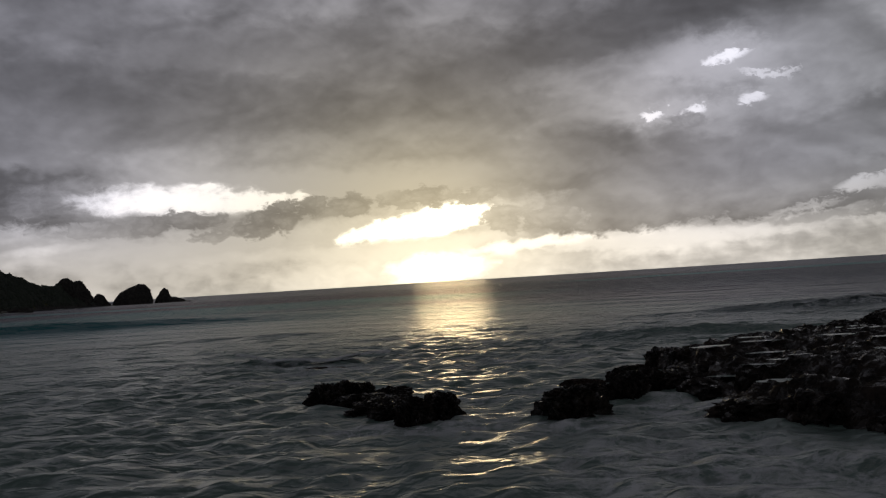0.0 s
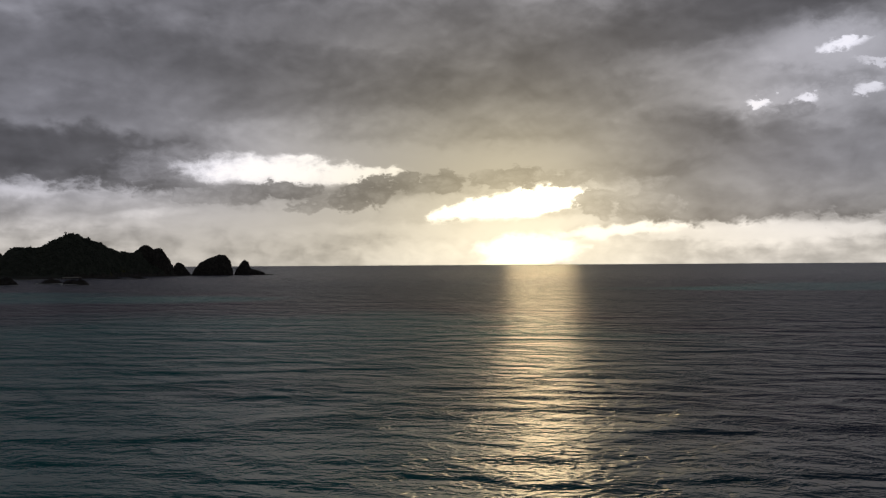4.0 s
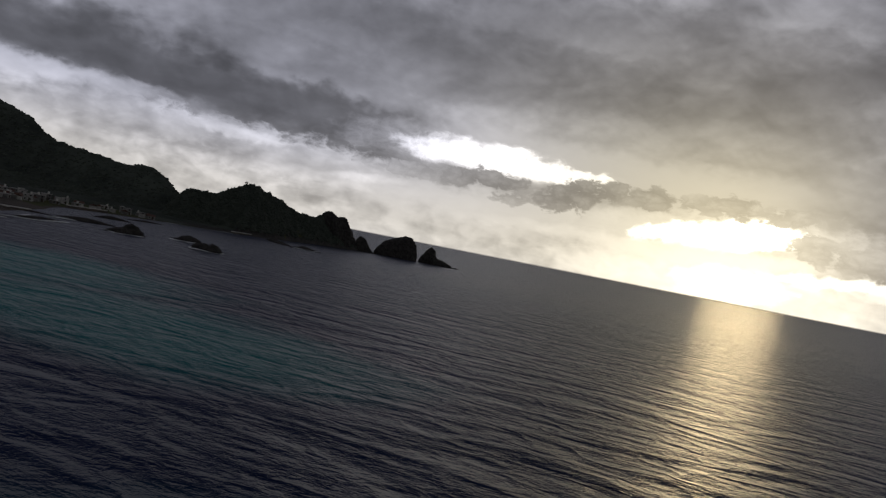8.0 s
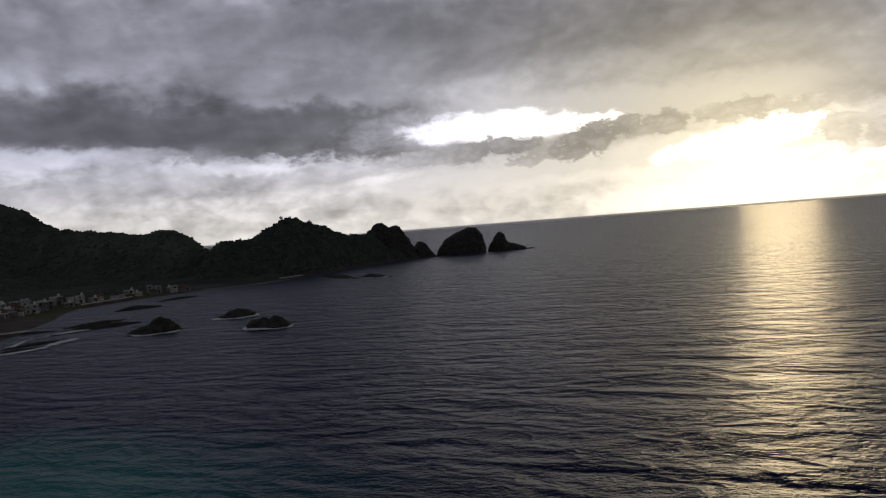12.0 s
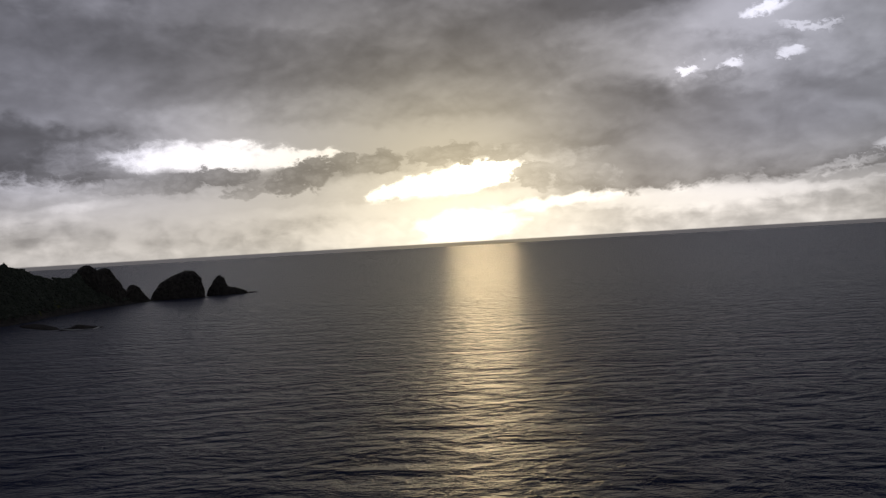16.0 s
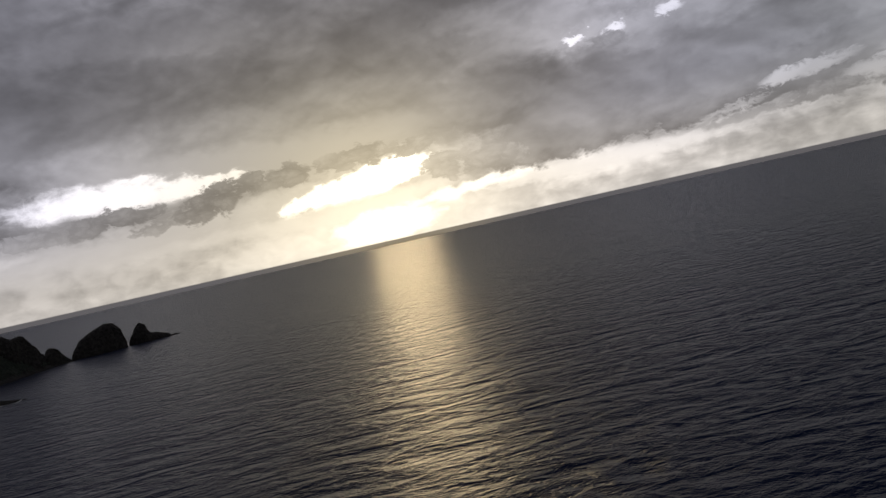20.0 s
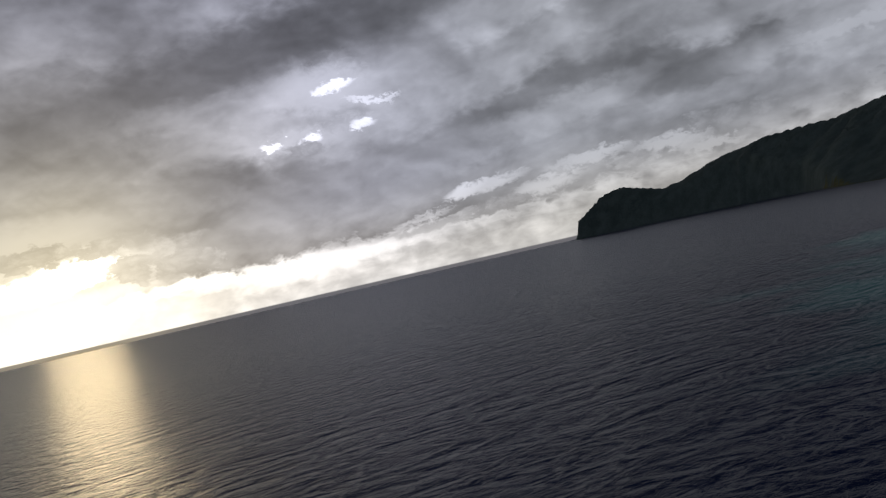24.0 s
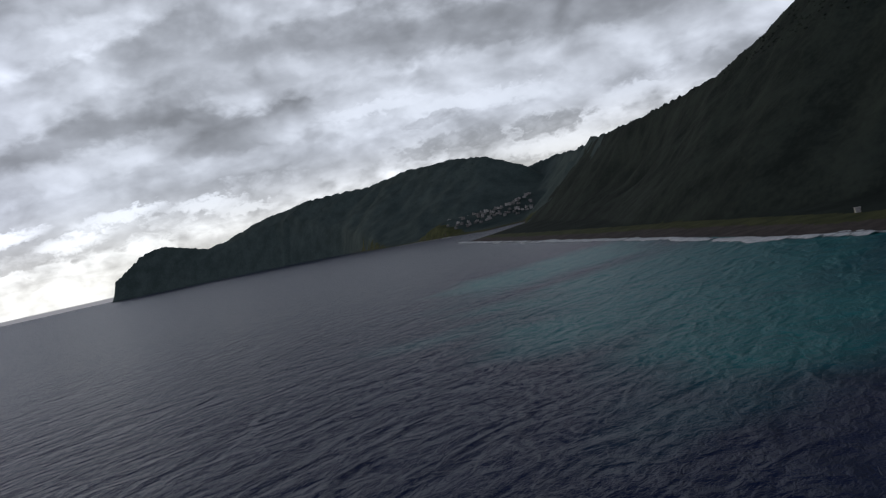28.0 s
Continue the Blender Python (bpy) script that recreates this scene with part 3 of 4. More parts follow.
def to_line(X, Y, pts, closed=False):
    """Distance to a polyline, and the third coordinate interpolated along it."""
    best, height = np.full(X.shape, 1e9), np.zeros(X.shape)
    pts = [tuple(p) + (0.0,) * (3 - len(p)) for p in pts]
    for (x0, y0, h0), (x1, y1, h1) in zip(pts, pts[1:] + (pts[:1] if closed else [])):
        ax, ay = x1 - x0, y1 - y0
        t = np.clip(((X - x0) * ax + (Y - y0) * ay) / (ax * ax + ay * ay + 1e-9), 0, 1)
        d = np.hypot(X - x0 - t * ax, Y - y0 - t * ay)
        near = d < best
        best, height = np.where(near, d, best), np.where(near, h0 + t * (h1 - h0), height)
    return best, height


def inside(X, Y, poly):
    c = np.zeros(X.shape, bool)
    for (x0, y0), (x1, y1) in zip(poly, poly[1:] + poly[:1]):
        hit = ((y0 > Y) != (y1 > Y)) & (X < (x1 - x0) * (Y - y0) / (y1 - y0 + 1e-12) + x0)
        c ^= hit
    return c


def ridge_height(X, Y, pts, steep, power=0.3):
    """A mountain ridge: its flanks fall from each crest point at a slope (steep), flatter towards the foot (power)."""
    h = np.zeros(X.shape)
    dense = []
    for p, q in zip(pts, pts[1:]):
        for k in range(18):
            dense.append([p[i] + (q[i] - p[i]) * k / 18 for i in range(3)])
    dense.append(list(pts[-1]))
    for x, y, z in dense:
        d = np.hypot(X - x, Y - y)
        h = np.maximum(h, z - d * steep * (1 + power * d / (z + 20.0)) ** -0.5)
    return h


# ---- the sea: one sheet to the horizon ----
MIDX, MIDY, RIM = -60.0, 220.0, 4760.0
sx = grown(MIDX - RIM, MIDX + RIM, -9.0, 13.0, 0.13, 1.03, 90.0)
sy = grown(MIDY - RIM, MIDY + RIM, 7.0, 38.0, 0.13, 1.025, 90.0)
X, Y = np.meshgrid(sx, sy, indexing="ij")
# draw the square sheet in to a disc, leaving its middle as it is
U, V = X - MIDX, Y - MIDY
rad = np.hypot(U, V)
square = np.maximum(np.abs(U), np.abs(V))
blend = np.clip((square - 1200) / (RIM - 1200), 0, 1)
scale_in = 1 + blend * (np.minimum(square / np.maximum(rad, 1e-6), 1) * np.minimum(1, RIM / np.maximum(square, 1e-6)) - 1)
X, Y = MIDX + U * scale_in, MIDY + V * scale_in
gap_x = np.gradient(sx)[:, None] + 0 * Y
gap_y = np.gradient(sy)[None, :] + 0 * X
gap = np.maximum(gap_x, gap_y)
Z = np.zeros(X.shape)
rng = np.random.RandomState(5)
for k in range(50):
    wave = 0.3 * 1.055 ** k
    turn = rng.normal(-math.pi / 2 + 0.1, 0.9)
    height = 0.0085 * wave ** 0.3 * (0.7 + 0.6 * rng.rand())
    phase = (X * math.cos(turn) + Y * math.sin(turn)) * 2 * math.pi / wave + rng.rand() * 6.28
    phase = phase + 0.6 * fbm(X, Y, 9.0, 2, 40 + k)
    fade = np.clip(wave / (gap * 3.0) - 1.0, 0, 1)
    Z += fade * height * (np.sin(phase) + 0.25 * np.cos(2 * phase))
# single swells that steepen before the rocks
for cx, cy, half, thick, high, turn in ((10.5, 39.0, 6.0, 1.3, 0.42, -0.12), (-52.0, 100.0, 26.0, 3.5, 1.1, 0.12), (-8.0, 35.6, 4.5, 0.9, 0.18, -0.3), (-14.0, 58.0, 8.0, 1.8, 0.2, 0.05), (24.0, 56.0, 7.0, 1.6, 0.5, -0.1)):
    u = (X - cx) * math.cos(turn) + (Y - cy) * math.sin(turn)
    w = -(X - cx) * math.sin(turn) + (Y - cy) * math.cos(turn) + 0.8 * fbm(X, Y, 8.0, 2, 77)
    Z += high * np.exp(-(u / half) ** 2) * np.exp(-(w / np.where(w < 0, thick * 0.6, thick * 1.3)) ** 2)
# rim raised to meet the horizon line as the camera sees it
rad = np.hypot(X - MIDX, Y - MIDY)
Z += 15.0 * np.clip((rad - 1600) / (RIM - 1600), 0, 1) ** 2
sea = new("sea", sheet("sea", sx, sy, X, Y, Z, M_SEA))
tagged(sea, "dark rippled evening sea with golden glitter and teal shallows", "sea", kind="structure")

# ---- the land ----
HEADLAND = [(-535, 849, 26), (-529, 854, 33), (-513, 871, 34), (-507, 882, 39), (-500, 892, 46), (-494, 902, 49), (-488, 929, 43), (-485, 954, 37),
            (-483, 978, 29), (-482, 1012, 30), (-484, 1034, 33), (-483, 1046, 36), (-477, 1060, 28), (-472, 1068, 26), (-467, 1077, 12), (-465, 1087, 9),
            (-461, 1094, 15), (-457, 1102, 10), (-452, 1109, 3)]
BACKRIDGE = [(-553, 873, 23), (-571, 872, 38), (-586, 872, 44), (-603, 871, 47), (-620, 870, 43), (-641, 865, 48), (-704, 859, 55), (-727, 863, 64),
             (-742, 862, 74), (-770, 860, 82), (-792, 849, 90), (-811, 842, 93), (-826, 838, 97), (-839, 838, 105), (-864, 838, 112), (-946, 805, 147), (-1061, 739, 162)]
COAST_L = [(-330, 440), (-362, 482), (-372, 508), (-400, 540), (-432, 590), (-486, 668), (-490, 705), (-488, 762), (-472, 795), (-458, 830), (-456, 880), (-462, 960),
           (-455, 1040), (-446, 1080), (-440, 1112), (-462, 1125), (-520, 1120), (-620, 1080), (-1000, 1150), (-1500, 1000), (-1500, 200), (-500, 250)]


def land(name, xs, ys, coast, ridges, beach, foot, mat, seed, rough=1.0, label="", setback=lambda y: 4.0 + 0 * y, rag=5.0, rocky=800.0, sand=lambda y: 8.0 + 0 * y, grass=lambda y: 30.0 + 0 * y, cliff=lambda y: 2.6 + 0 * y, fold=0.0):
    """A stretch of coast: beach rise, foothills and ridges within an outline. Returns its object and the grids."""
    X, Y = np.meshgrid(xs, ys, indexing="ij")
    wob = fbm(X, Y, 60, 4, seed + 50) * rag
    d, _ = to_line(X + wob, Y + wob, coast, True)
    d = np.where(inside(X + wob, Y + wob, coast), d, -d)
    Z = np.minimum(d * beach, 3.2) + np.clip(d - 60, 0, 200) * foot
    hills, crest = np.zeros(X.shape), np.zeros(X.shape)
    for pts, steep, power in ridges:
        one = ridge_height(X, Y, pts, steep, power)
        crest = np.where(one > hills, to_line(X, Y, pts)[1], crest)
        hills = np.maximum(hills, one)
    # gullies and knolls on the flanks, none on the crest line itself
    flank = np.clip((crest - hills - 4) / 35, 0, 1)
    hills = hills * (1 + 0.1 * flank * fbm(X, Y, 70, 4, seed))
    hills = hills - fold * flank * np.abs(fbm(X, Y, 190, 3, seed + 21)) * np.clip(hills / 60, 0, 1)
    hills = np.minimum(hills, np.maximum(d - setback(Y), 0) * cliff(Y))
    Z = np.maximum(Z, hills)
    wooded = np.clip((Z - 4) / 6, 0, 1)
    Z = Z + rough * wooded * (fbm(X, Y, 9, 3, seed + 7) * 1.5)
    Z = np.where(d < 0, np.maximum(d * 0.3, -4), Z)
    me = sheet(name, xs, ys, X, Y, Z, mat)
    for m in (M_SAND, M_GRASS, M_CLIFF, M_FOREST_NEAR):
        me.materials.append(m)
    # beach, grass strip and bare rock by their distance from the water and their height
    zc = 0.25 * (Z[:-1, :-1] + Z[1:, :-1] + Z[:-1, 1:] + Z[1:, 1:])
    dc, yc = d[:-1, :-1] + 5 * fbm(X, Y, 30, 4, seed + 3)[:-1, :-1], Y[:-1, :-1]
    kind = np.where(dc < sand(yc), 1, np.where(dc < grass(yc), 2, 0)).astype(np.int32)
    kind = np.where((yc > rocky) & (zc < 5.0) & (dc < 30), 3, kind)
    # near slopes take the darker forest, far ones keep the haze-tinted colour
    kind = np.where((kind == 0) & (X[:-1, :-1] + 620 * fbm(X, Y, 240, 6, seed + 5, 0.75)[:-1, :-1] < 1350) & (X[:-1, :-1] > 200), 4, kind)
    me.polygons.foreach_set("material_index", kind.ravel().astype(np.int32))
    ob = tagged(new(name, me), label, "coast", kind="structure")
    return ob, (X, Y, Z, d)


lx = grown(-1500, -360, -900, -372, 3.0, 1.06, 30)
ly = grown(250, 1160, 440, 1130, 3.0, 1.06, 30)
_, LEFT = land("ground_headland", lx, ly, COAST_L, [(HEADLAND, 1.9, 1.2), (BACKRIDGE, 1.0, 0.6)], 0.06, 0.08, M_FOREST, 3, 1.0,
               "dark wooded headland with village shore below hills",
               sand=lambda y: np.where(y < 620, 34.0, 7.0), grass=lambda y: np.where(y < 760, 40.0, 9.0))

RIGHTRIDGE = [(2321, 3996, 50), (2359, 3946, 148), (2414, 3870, 216), (2483, 3781, 225), (2531, 3680, 195), (2567, 3586, 168), (2584, 3478, 181), (2618, 3202, 243),
              (2615, 2919, 271), (2600, 2552, 258), (2536, 2306, 275), (2468, 2049, 263), (2398, 1877, 238), (2366, 1730, 181)]
NEARRIDGE = [(2513, 1773, 175), (2424, 1615, 186), (2133, 1411, 169), (1551, 1119, 155), (1308, 976, 137), (1134, 871, 132), (932, 718, 133), (828, 647, 134),
             (785, 610, 143), (751, 578, 151), (717, 540, 168), (656, 454, 200), (596, 356, 191), (640, 200, 180)]
VILLAGE_SLOPE = [(1777, 1682, 27), (1798, 1612, 25), (1822, 1555, 21), (1867, 1517, 24), (1955, 1480, 45), (2027, 1470, 50)]
VILLAGE_BACK = [(1838, 1715, 46), (1860, 1645, 47), (1885, 1588, 46), (1930, 1550, 52), (2016, 1513, 72), (2090, 1503, 80)]
COAST_R = [(250, 380), (268, 452), (287, 471), (303, 495), (351, 533), (417, 586), (501, 658), (619, 763), (831, 947), (1107, 1183), (1240, 1220), (1660, 1360), (1690, 1400),
           (1560, 1420), (1703, 1613), (1918, 1967), (2346, 2579), (2500, 3080), (2480, 3500), (2400, 3800), (2300, 4030), (2420, 4080), (2900, 3900), (3500, 2600),
           (3300, 1200), (2000, 200), (900, -400), (300, 100)]
rx = grown(230, 3500, 250, 800, 3.5, 1.025, 15)
ry = grown(-400, 4120, 380, 900, 3.5, 1.025, 15)
_, RIGHT = land("ground_mountain", rx, ry, COAST_R, [(RIGHTRIDGE, 0.75, 0.4), (NEARRIDGE, 0.92, 0.12), (VILLAGE_SLOPE, 0.36, 0.2), (VILLAGE_BACK, 0.36, 0.2)], 0.09, 0.08, M_FOREST_HAZE, 23, 1.2,
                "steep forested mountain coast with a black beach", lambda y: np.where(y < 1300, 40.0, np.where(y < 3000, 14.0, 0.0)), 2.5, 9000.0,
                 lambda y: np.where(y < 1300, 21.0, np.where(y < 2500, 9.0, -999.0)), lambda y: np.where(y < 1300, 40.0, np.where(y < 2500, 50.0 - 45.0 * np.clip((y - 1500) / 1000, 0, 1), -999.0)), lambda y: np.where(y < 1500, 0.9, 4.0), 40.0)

COAST_B = [(250, 380), (180, 160), (70, 20), (26, -2), (8, -8), (-8, -9), (-60, 6), (-170, 120), (-260, 300), (-330, 440), (-500, 250), (-900, -100), (-600, -800), (500, -800), (300, 100)]
bx = grown(-900, 500, -200, 120, 8.0, 1.08, 60)
by = grown(-800, 440, -60, 120, 8.0, 1.08, 60)
_, BACK = land("ground_shore", bx, by, COAST_B, [([(-500, -500, 90), (0, -450, 120), (300, -300, 110)], 0.4, 0.3)], 0.08, 0.05, M_FOREST, 33, 1.0,
               "low rocky shore below wooded hills")


def ground_at(grids, x, y):
    X, Y, Z, _ = grids
    xs, ys = X[:, 0], Y[0]
    i = int(np.clip(np.searchsorted(xs, x) - 1, 0, len(xs) - 2))
    j = int(np.clip(np.searchsorted(ys, y) - 1, 0, len(ys) - 2))
    fx, fy = (x - xs[i]) / (xs[i + 1] - xs[i]), (y - ys[j]) / (ys[j + 1] - ys[j])
    return (Z[i, j] * (1 - fx) + Z[i + 1, j] * fx) * (1 - fy) + (Z[i, j + 1] * (1 - fx) + Z[i + 1, j + 1] * fx) * fy


# ---- rocks and sea stacks ----


def profile_rock(name, a, b, heights, depth, mat, seed, rough=0.12, res=70, lean=0.0, label="", category="rock", group=""):
    """A rock that rises from the water between two places, with its outline's heights given at shares of that length."""
    ax, ay = b[0] - a[0], b[1] - a[1]
    length = math.hypot(ax, ay)
    ax, ay = ax / length, ay / length
    nx, ny = -ay, ax
    us = np.linspace(-0.06, 1.06, res)
    vs = np.linspace(-1, 1, max(18, int(res * 0.6)))
    U, V = np.meshgrid(us, vs, indexing="ij")
    H = np.interp(U, [h[0] for h in heights], [h[1] for h in heights], left=-1, right=-1)
    peak = max(h[1] for h in heights)
    w = np.interp(U, [-0.06, 0.0, 0.25, 0.75, 1.0, 1.06], [0.3, 0.55, 1.0, 1.0, 0.55, 0.3])
    dome = np.maximum(0, 1 - np.abs(V) ** 3.2) ** 0.6
    Z = -1.2 + (H + 1.2) * dome
    PX = a[0] + ax * U * length + nx * V * w * depth / 2
    PY = a[1] + ay * U * length + ny * V * w * depth / 2
    size = max(min(peak, 9.0), 0.3)
    n1 = fbm(PX + Z * 0.7, PY - Z * 0.5, size * 0.7, 5, seed, 0.72)
    n1 = n1 + 0.5 * (0.4 - np.abs(fbm(PX - Z, PY + Z, size * 0.4, 4, seed + 3, 0.65)) * 2)
    n2 = fbm(PX - Z * 0.6, PY + Z * 0.8, size * 0.4, 4, seed + 9, 0.7)
    Z = Z + n1 * peak * rough * 0.6 * np.clip(dome * 2, 0, 1)
    PX, PY = PX + n2 * peak * rough, PY + n1 * peak * rough
    cx, cy = (a[0] + b[0]) / 2, (a[1] + b[1]) / 2
    me = sheet(name, us, vs, PX - cx, PY - cy, Z, mat, False)
    ob = new(name, me)
    ob.location = (cx, cy, 0)
    return tagged(ob, label, category, group)


profile_rock("rock_island", (-453, 1114), (-405, 1133), [(0, 0), (0.06, 7), (0.18, 16), (0.42, 22), (0.66, 27), (0.83, 26), (0.95, 17), (1.0, 0.5)], 34, M_CLIFF, 61, 0.09, 110,
             label="large dark dome-shaped sea stack with brush on top", category="sea stack", group="stacks off the headland")
profile_rock("rock_island", (-406, 1143), (-366, 1156), [(0, 1), (0.08, 9), (0.2, 16), (0.3, 20), (0.42, 18), (0.5, 8.5), (0.68, 7), (0.9, 3.5), (1, 0)], 20, M_CLIFF, 67, 0.1, 90,
             label="small pointed dark sea stack with a low tail", category="sea stack", group="stacks off the headland")
profile_rock("crag", (-486, 1028), (-465, 1079), [(0, 28), (0.08, 31), (0.16, 36.5), (0.22, 38.5), (0.32, 37.5), (0.42, 34), (0.5, 33), (0.6, 34.5), (0.68, 33), (0.78, 25), (0.88, 19), (0.97, 13), (1, 9)], 24, M_CLIFF, 63, 0.07, 110,
             label="steep dark double-peaked crag at the headland's end", category="crag", group="crags of the headland")
profile_rock("crag", (-467, 1083), (-454, 1107), [(0, 7), (0.2, 12), (0.4, 17), (0.55, 16), (0.7, 10), (0.9, 5), (1, 2)], 15, M_CLIFF, 65, 0.08, 70,
             label="small dark crag below the headland's end", category="crag", group="crags of the headland")
for (a, b, hs, dep, seed, lab) in (
        ((-342, 546), (-327, 559), [(0, 0.2), (0.17, 1.7), (0.42, 2.6), (0.5, 4.6), (0.62, 5.4), (0.78, 4.2), (0.92, 1.8), (1, 0)], 10, 71, "black rock islet with a domed top in the bay"),
        ((-336, 589), (-321, 599), [(0, 0.4), (0.25, 1.2), (0.34, 2.7), (0.55, 3.7), (0.8, 2.6), (1, 0.4)], 9, 73, "low black rock islet ringed with foam"),
        ((-294, 552), (-281, 561), [(0, 0.8), (0.12, 3.0), (0.36, 3.5), (0.5, 2.8), (0.62, 4.0), (0.84, 2.7), (1, 0)], 9, 75, "twin-humped black rock islet with white surf"),
        ((-386, 803), (-363, 815), [(0, 0.3), (0.25, 1.3), (0.45, 3.0), (0.6, 1.8), (1, 0.1)], 10, 77, "low dark reef rock at the end of a reef")):
    profile_rock("islet_rock", a, b, hs, dep, M_CLIFF, seed, 0.26, 110, label=lab, category="rock", group="rocks in the bay")

# ---- landing rocks close to the start ----


def boulder(name, x, y, sx, sy, h, seed, label, group="", turn=0.0, sub=5, mat=None):
    """A pitted coral boulder that stands in the water, with its sizes and its height above it."""
    bm = bmesh.new()
    bmesh.ops.create_icosphere(bm, subdivisions=sub, radius=1.0)
    off = Vector((seed * 3.1, seed * 1.7, seed * 0.9))
    for v in bm.verts:
        d = v.co.normalized()
        p = d * 1.5 + off
        r = 1.0 + 0.3 * noise.noise(p) + 0.2 * (0.6 - 2 * abs(noise.noise(p * 1.9))) + 0.22 * (0.5 - 2 * abs(noise.noise(p * 4.3))) + 0.15 * (0.4 - 2 * abs(noise.noise(p * 8.0))) + 0.09 * noise.noise(p * 17.0)
        r -= 0.22 * max(0.0, noise.noise(p * 3.4 + off) - 0.12)
        q = d * r
        v.co = Vector((q.x * sx / 2, q.y * sy / 2, q.z if q.z < 0.5 else 0.5 + (q.z - 0.5) * 0.5))
    high = max(v.co.z for v in bm.verts)
    for v in bm.verts:
        v.co.z *= h / high
    me = bpy.data.meshes.new(name)
    bm.to_mesh(me)
    bm.free()
    me.polygons.foreach_set("use_smooth", [False] * len(me.polygons))
    me.materials.append(mat or M_CORAL)
    ob = new(name, me)
    ob.matrix_world = pose(x, y, 0.0, 0, 0, turn)
    return tagged(ob, label, "rock", group) if label else ob


G_ROCKS = "black coral rocks at the landing"
for x, y, sx_, sy_, h, seed, turn, lab in (
        (-3.45, 22.2, 0.95, 0.9, 0.56, 1, 10, "black pitted coral boulder standing in the swell"),
        (-3.0, 23.2, 0.9, 0.7, 0.5, 2, 40, "black coral boulder with a knobbly top"),
        (-2.5, 23.0, 0.8, 0.6, 0.44, 17, 70, "black coral boulder with a knobbly top"),
        (-2.35, 21.6, 1.5, 1.1, 0.3, 3, -20, "flat jagged coral rock with rock pools"),
        (-1.7, 20.5, 1.6, 1.3, 0.32, 4, 15, "flat jagged coral rock with rock pools"),
        (-1.75, 22.5, 1.1, 0.7, 0.36, 5, 0, "low black coral boulder awash in the swell"),
        (-1.3, 19.4, 1.2, 1.1, 0.4, 6, 30, "black pitted coral boulder standing in the swell"),
        (-0.95, 18.2, 0.75, 0.8, 0.64, 7, 5, "tall black coral boulder beside lower rocks"),
        (-0.4, 18.7, 0.95, 0.95, 0.62, 8, 60, "rounded black coral boulder beside lower rocks"),
        (2.5, 18.0, 1.35, 1.2, 0.68, 9, 0, "broad black coral boulder with a pitted top"),
        (2.75, 19.7, 0.9, 0.7, 0.36, 10, 20, "low black coral boulder awash in the swell"),
        (3.45, 20.4, 0.95, 0.8, 0.4, 11, -15, "low black coral boulder awash in the swell"),
        (4.15, 20.2, 0.85, 0.8, 0.66, 12, 35, "upright black coral boulder beside the shelf"),
        (5.1, 21.2, 1.1, 0.9, 0.46, 13, 0, "flat-topped black coral rock beside the shelf"),
        (4.9, 23.3, 1.4, 0.8, 0.44, 14, 12, "flat-topped black coral rock beside the shelf"),
        (3.4, 22.8, 1.0, 0.5, 0.2, 18, 0, "reddish reef rock barely above the swell"),
        (-5.3, 32.4, 0.8, 0.4, 0.05, 15, -8, "sunken brown rock showing through breaking foam"),
        (-4.5, 32.2, 0.5, 0.35, 0.05, 16, 0, "sunken brown rock showing through breaking foam")):
    boulder("coral_rock", x, y, sx_, sy_, h, seed, lab, G_ROCKS, turn, 5, M_REDROCK if h < 0.22 else None)

# the rock shelf beside them
SHELF = [(5.9, 20.4), (5.9, 17.4), (6.4, 16.2), (7.3, 14.8), (8.5, 12.5), (9.5, 9.0), (12, 5.5), (16, 2), (24, -2), (34, 6), (33, 30), (30, 46), (22, 42.5), (18.5, 37), (15.5, 34), (11.5, 30.5), (7.2, 28), (6.4, 25), (6.0, 22.5)]
shelf = new("rock_shelf")
tagged(shelf, "jagged black coral shelf with small tide pools", "rock shelf")


def shelf_height(X, Y):
    wob = fbm(X, Y, 2.6, 5, 90, 0.65) * 1.1
    d, _ = to_line(X + wob, Y - wob, SHELF, True)
    d = np.where(inside(X + wob, Y - wob, SHELF), d, -d)
    rise = np.clip(d / 0.45, -3, 1)
    crag = 1 - 2 * np.abs(fbm(X, Y, 1.4, 4, 99, 0.6))
    spike = (1 - 2 * np.abs(fbm(X, Y, 0.5, 3, 119, 0.6))) ** 2
    top = 0.4 + 0.035 * np.clip(d, 0, 14) + 0.34 * fbm(X, Y, 3.4, 5, 95, 0.6) + 0.2 * crag + 0.13 * spike - 0.2 * np.clip((Y - 24) / 14, 0, 1)
    pool = np.clip(fbm(X, Y, 2.0, 3, 105) - 0.15, 0, 1)
    Z = np.where(d > 0, rise * np.maximum(top - pool * 0.8, 0.05) - 0.05, d * 0.8)
    return np.maximum(Z, -0.8)


hx = grown(4.5, 34, 5.0, 13.0, 0.09, 1.03, 0.3)
bounds = [-2.0, 9.0, 12.5, 15.5, 18.5, 21.5, 25.0, 29.0, 34.0, 47.0]
for lo, hi in zip(bounds, bounds[1:]):
    hy = np.linspace(lo, hi, int((hi - lo) / (0.12 if 10 < hi < 30 else 0.2)) + 1)
    X, Y = np.meshgrid(hx, hy, indexing="ij")
    part("ledge", sheet("ledge", hx, hy, X, Y, shelf_height(X, Y), M_CORAL), shelf)
# blocks broken from its edge
rng = random.Random(31)
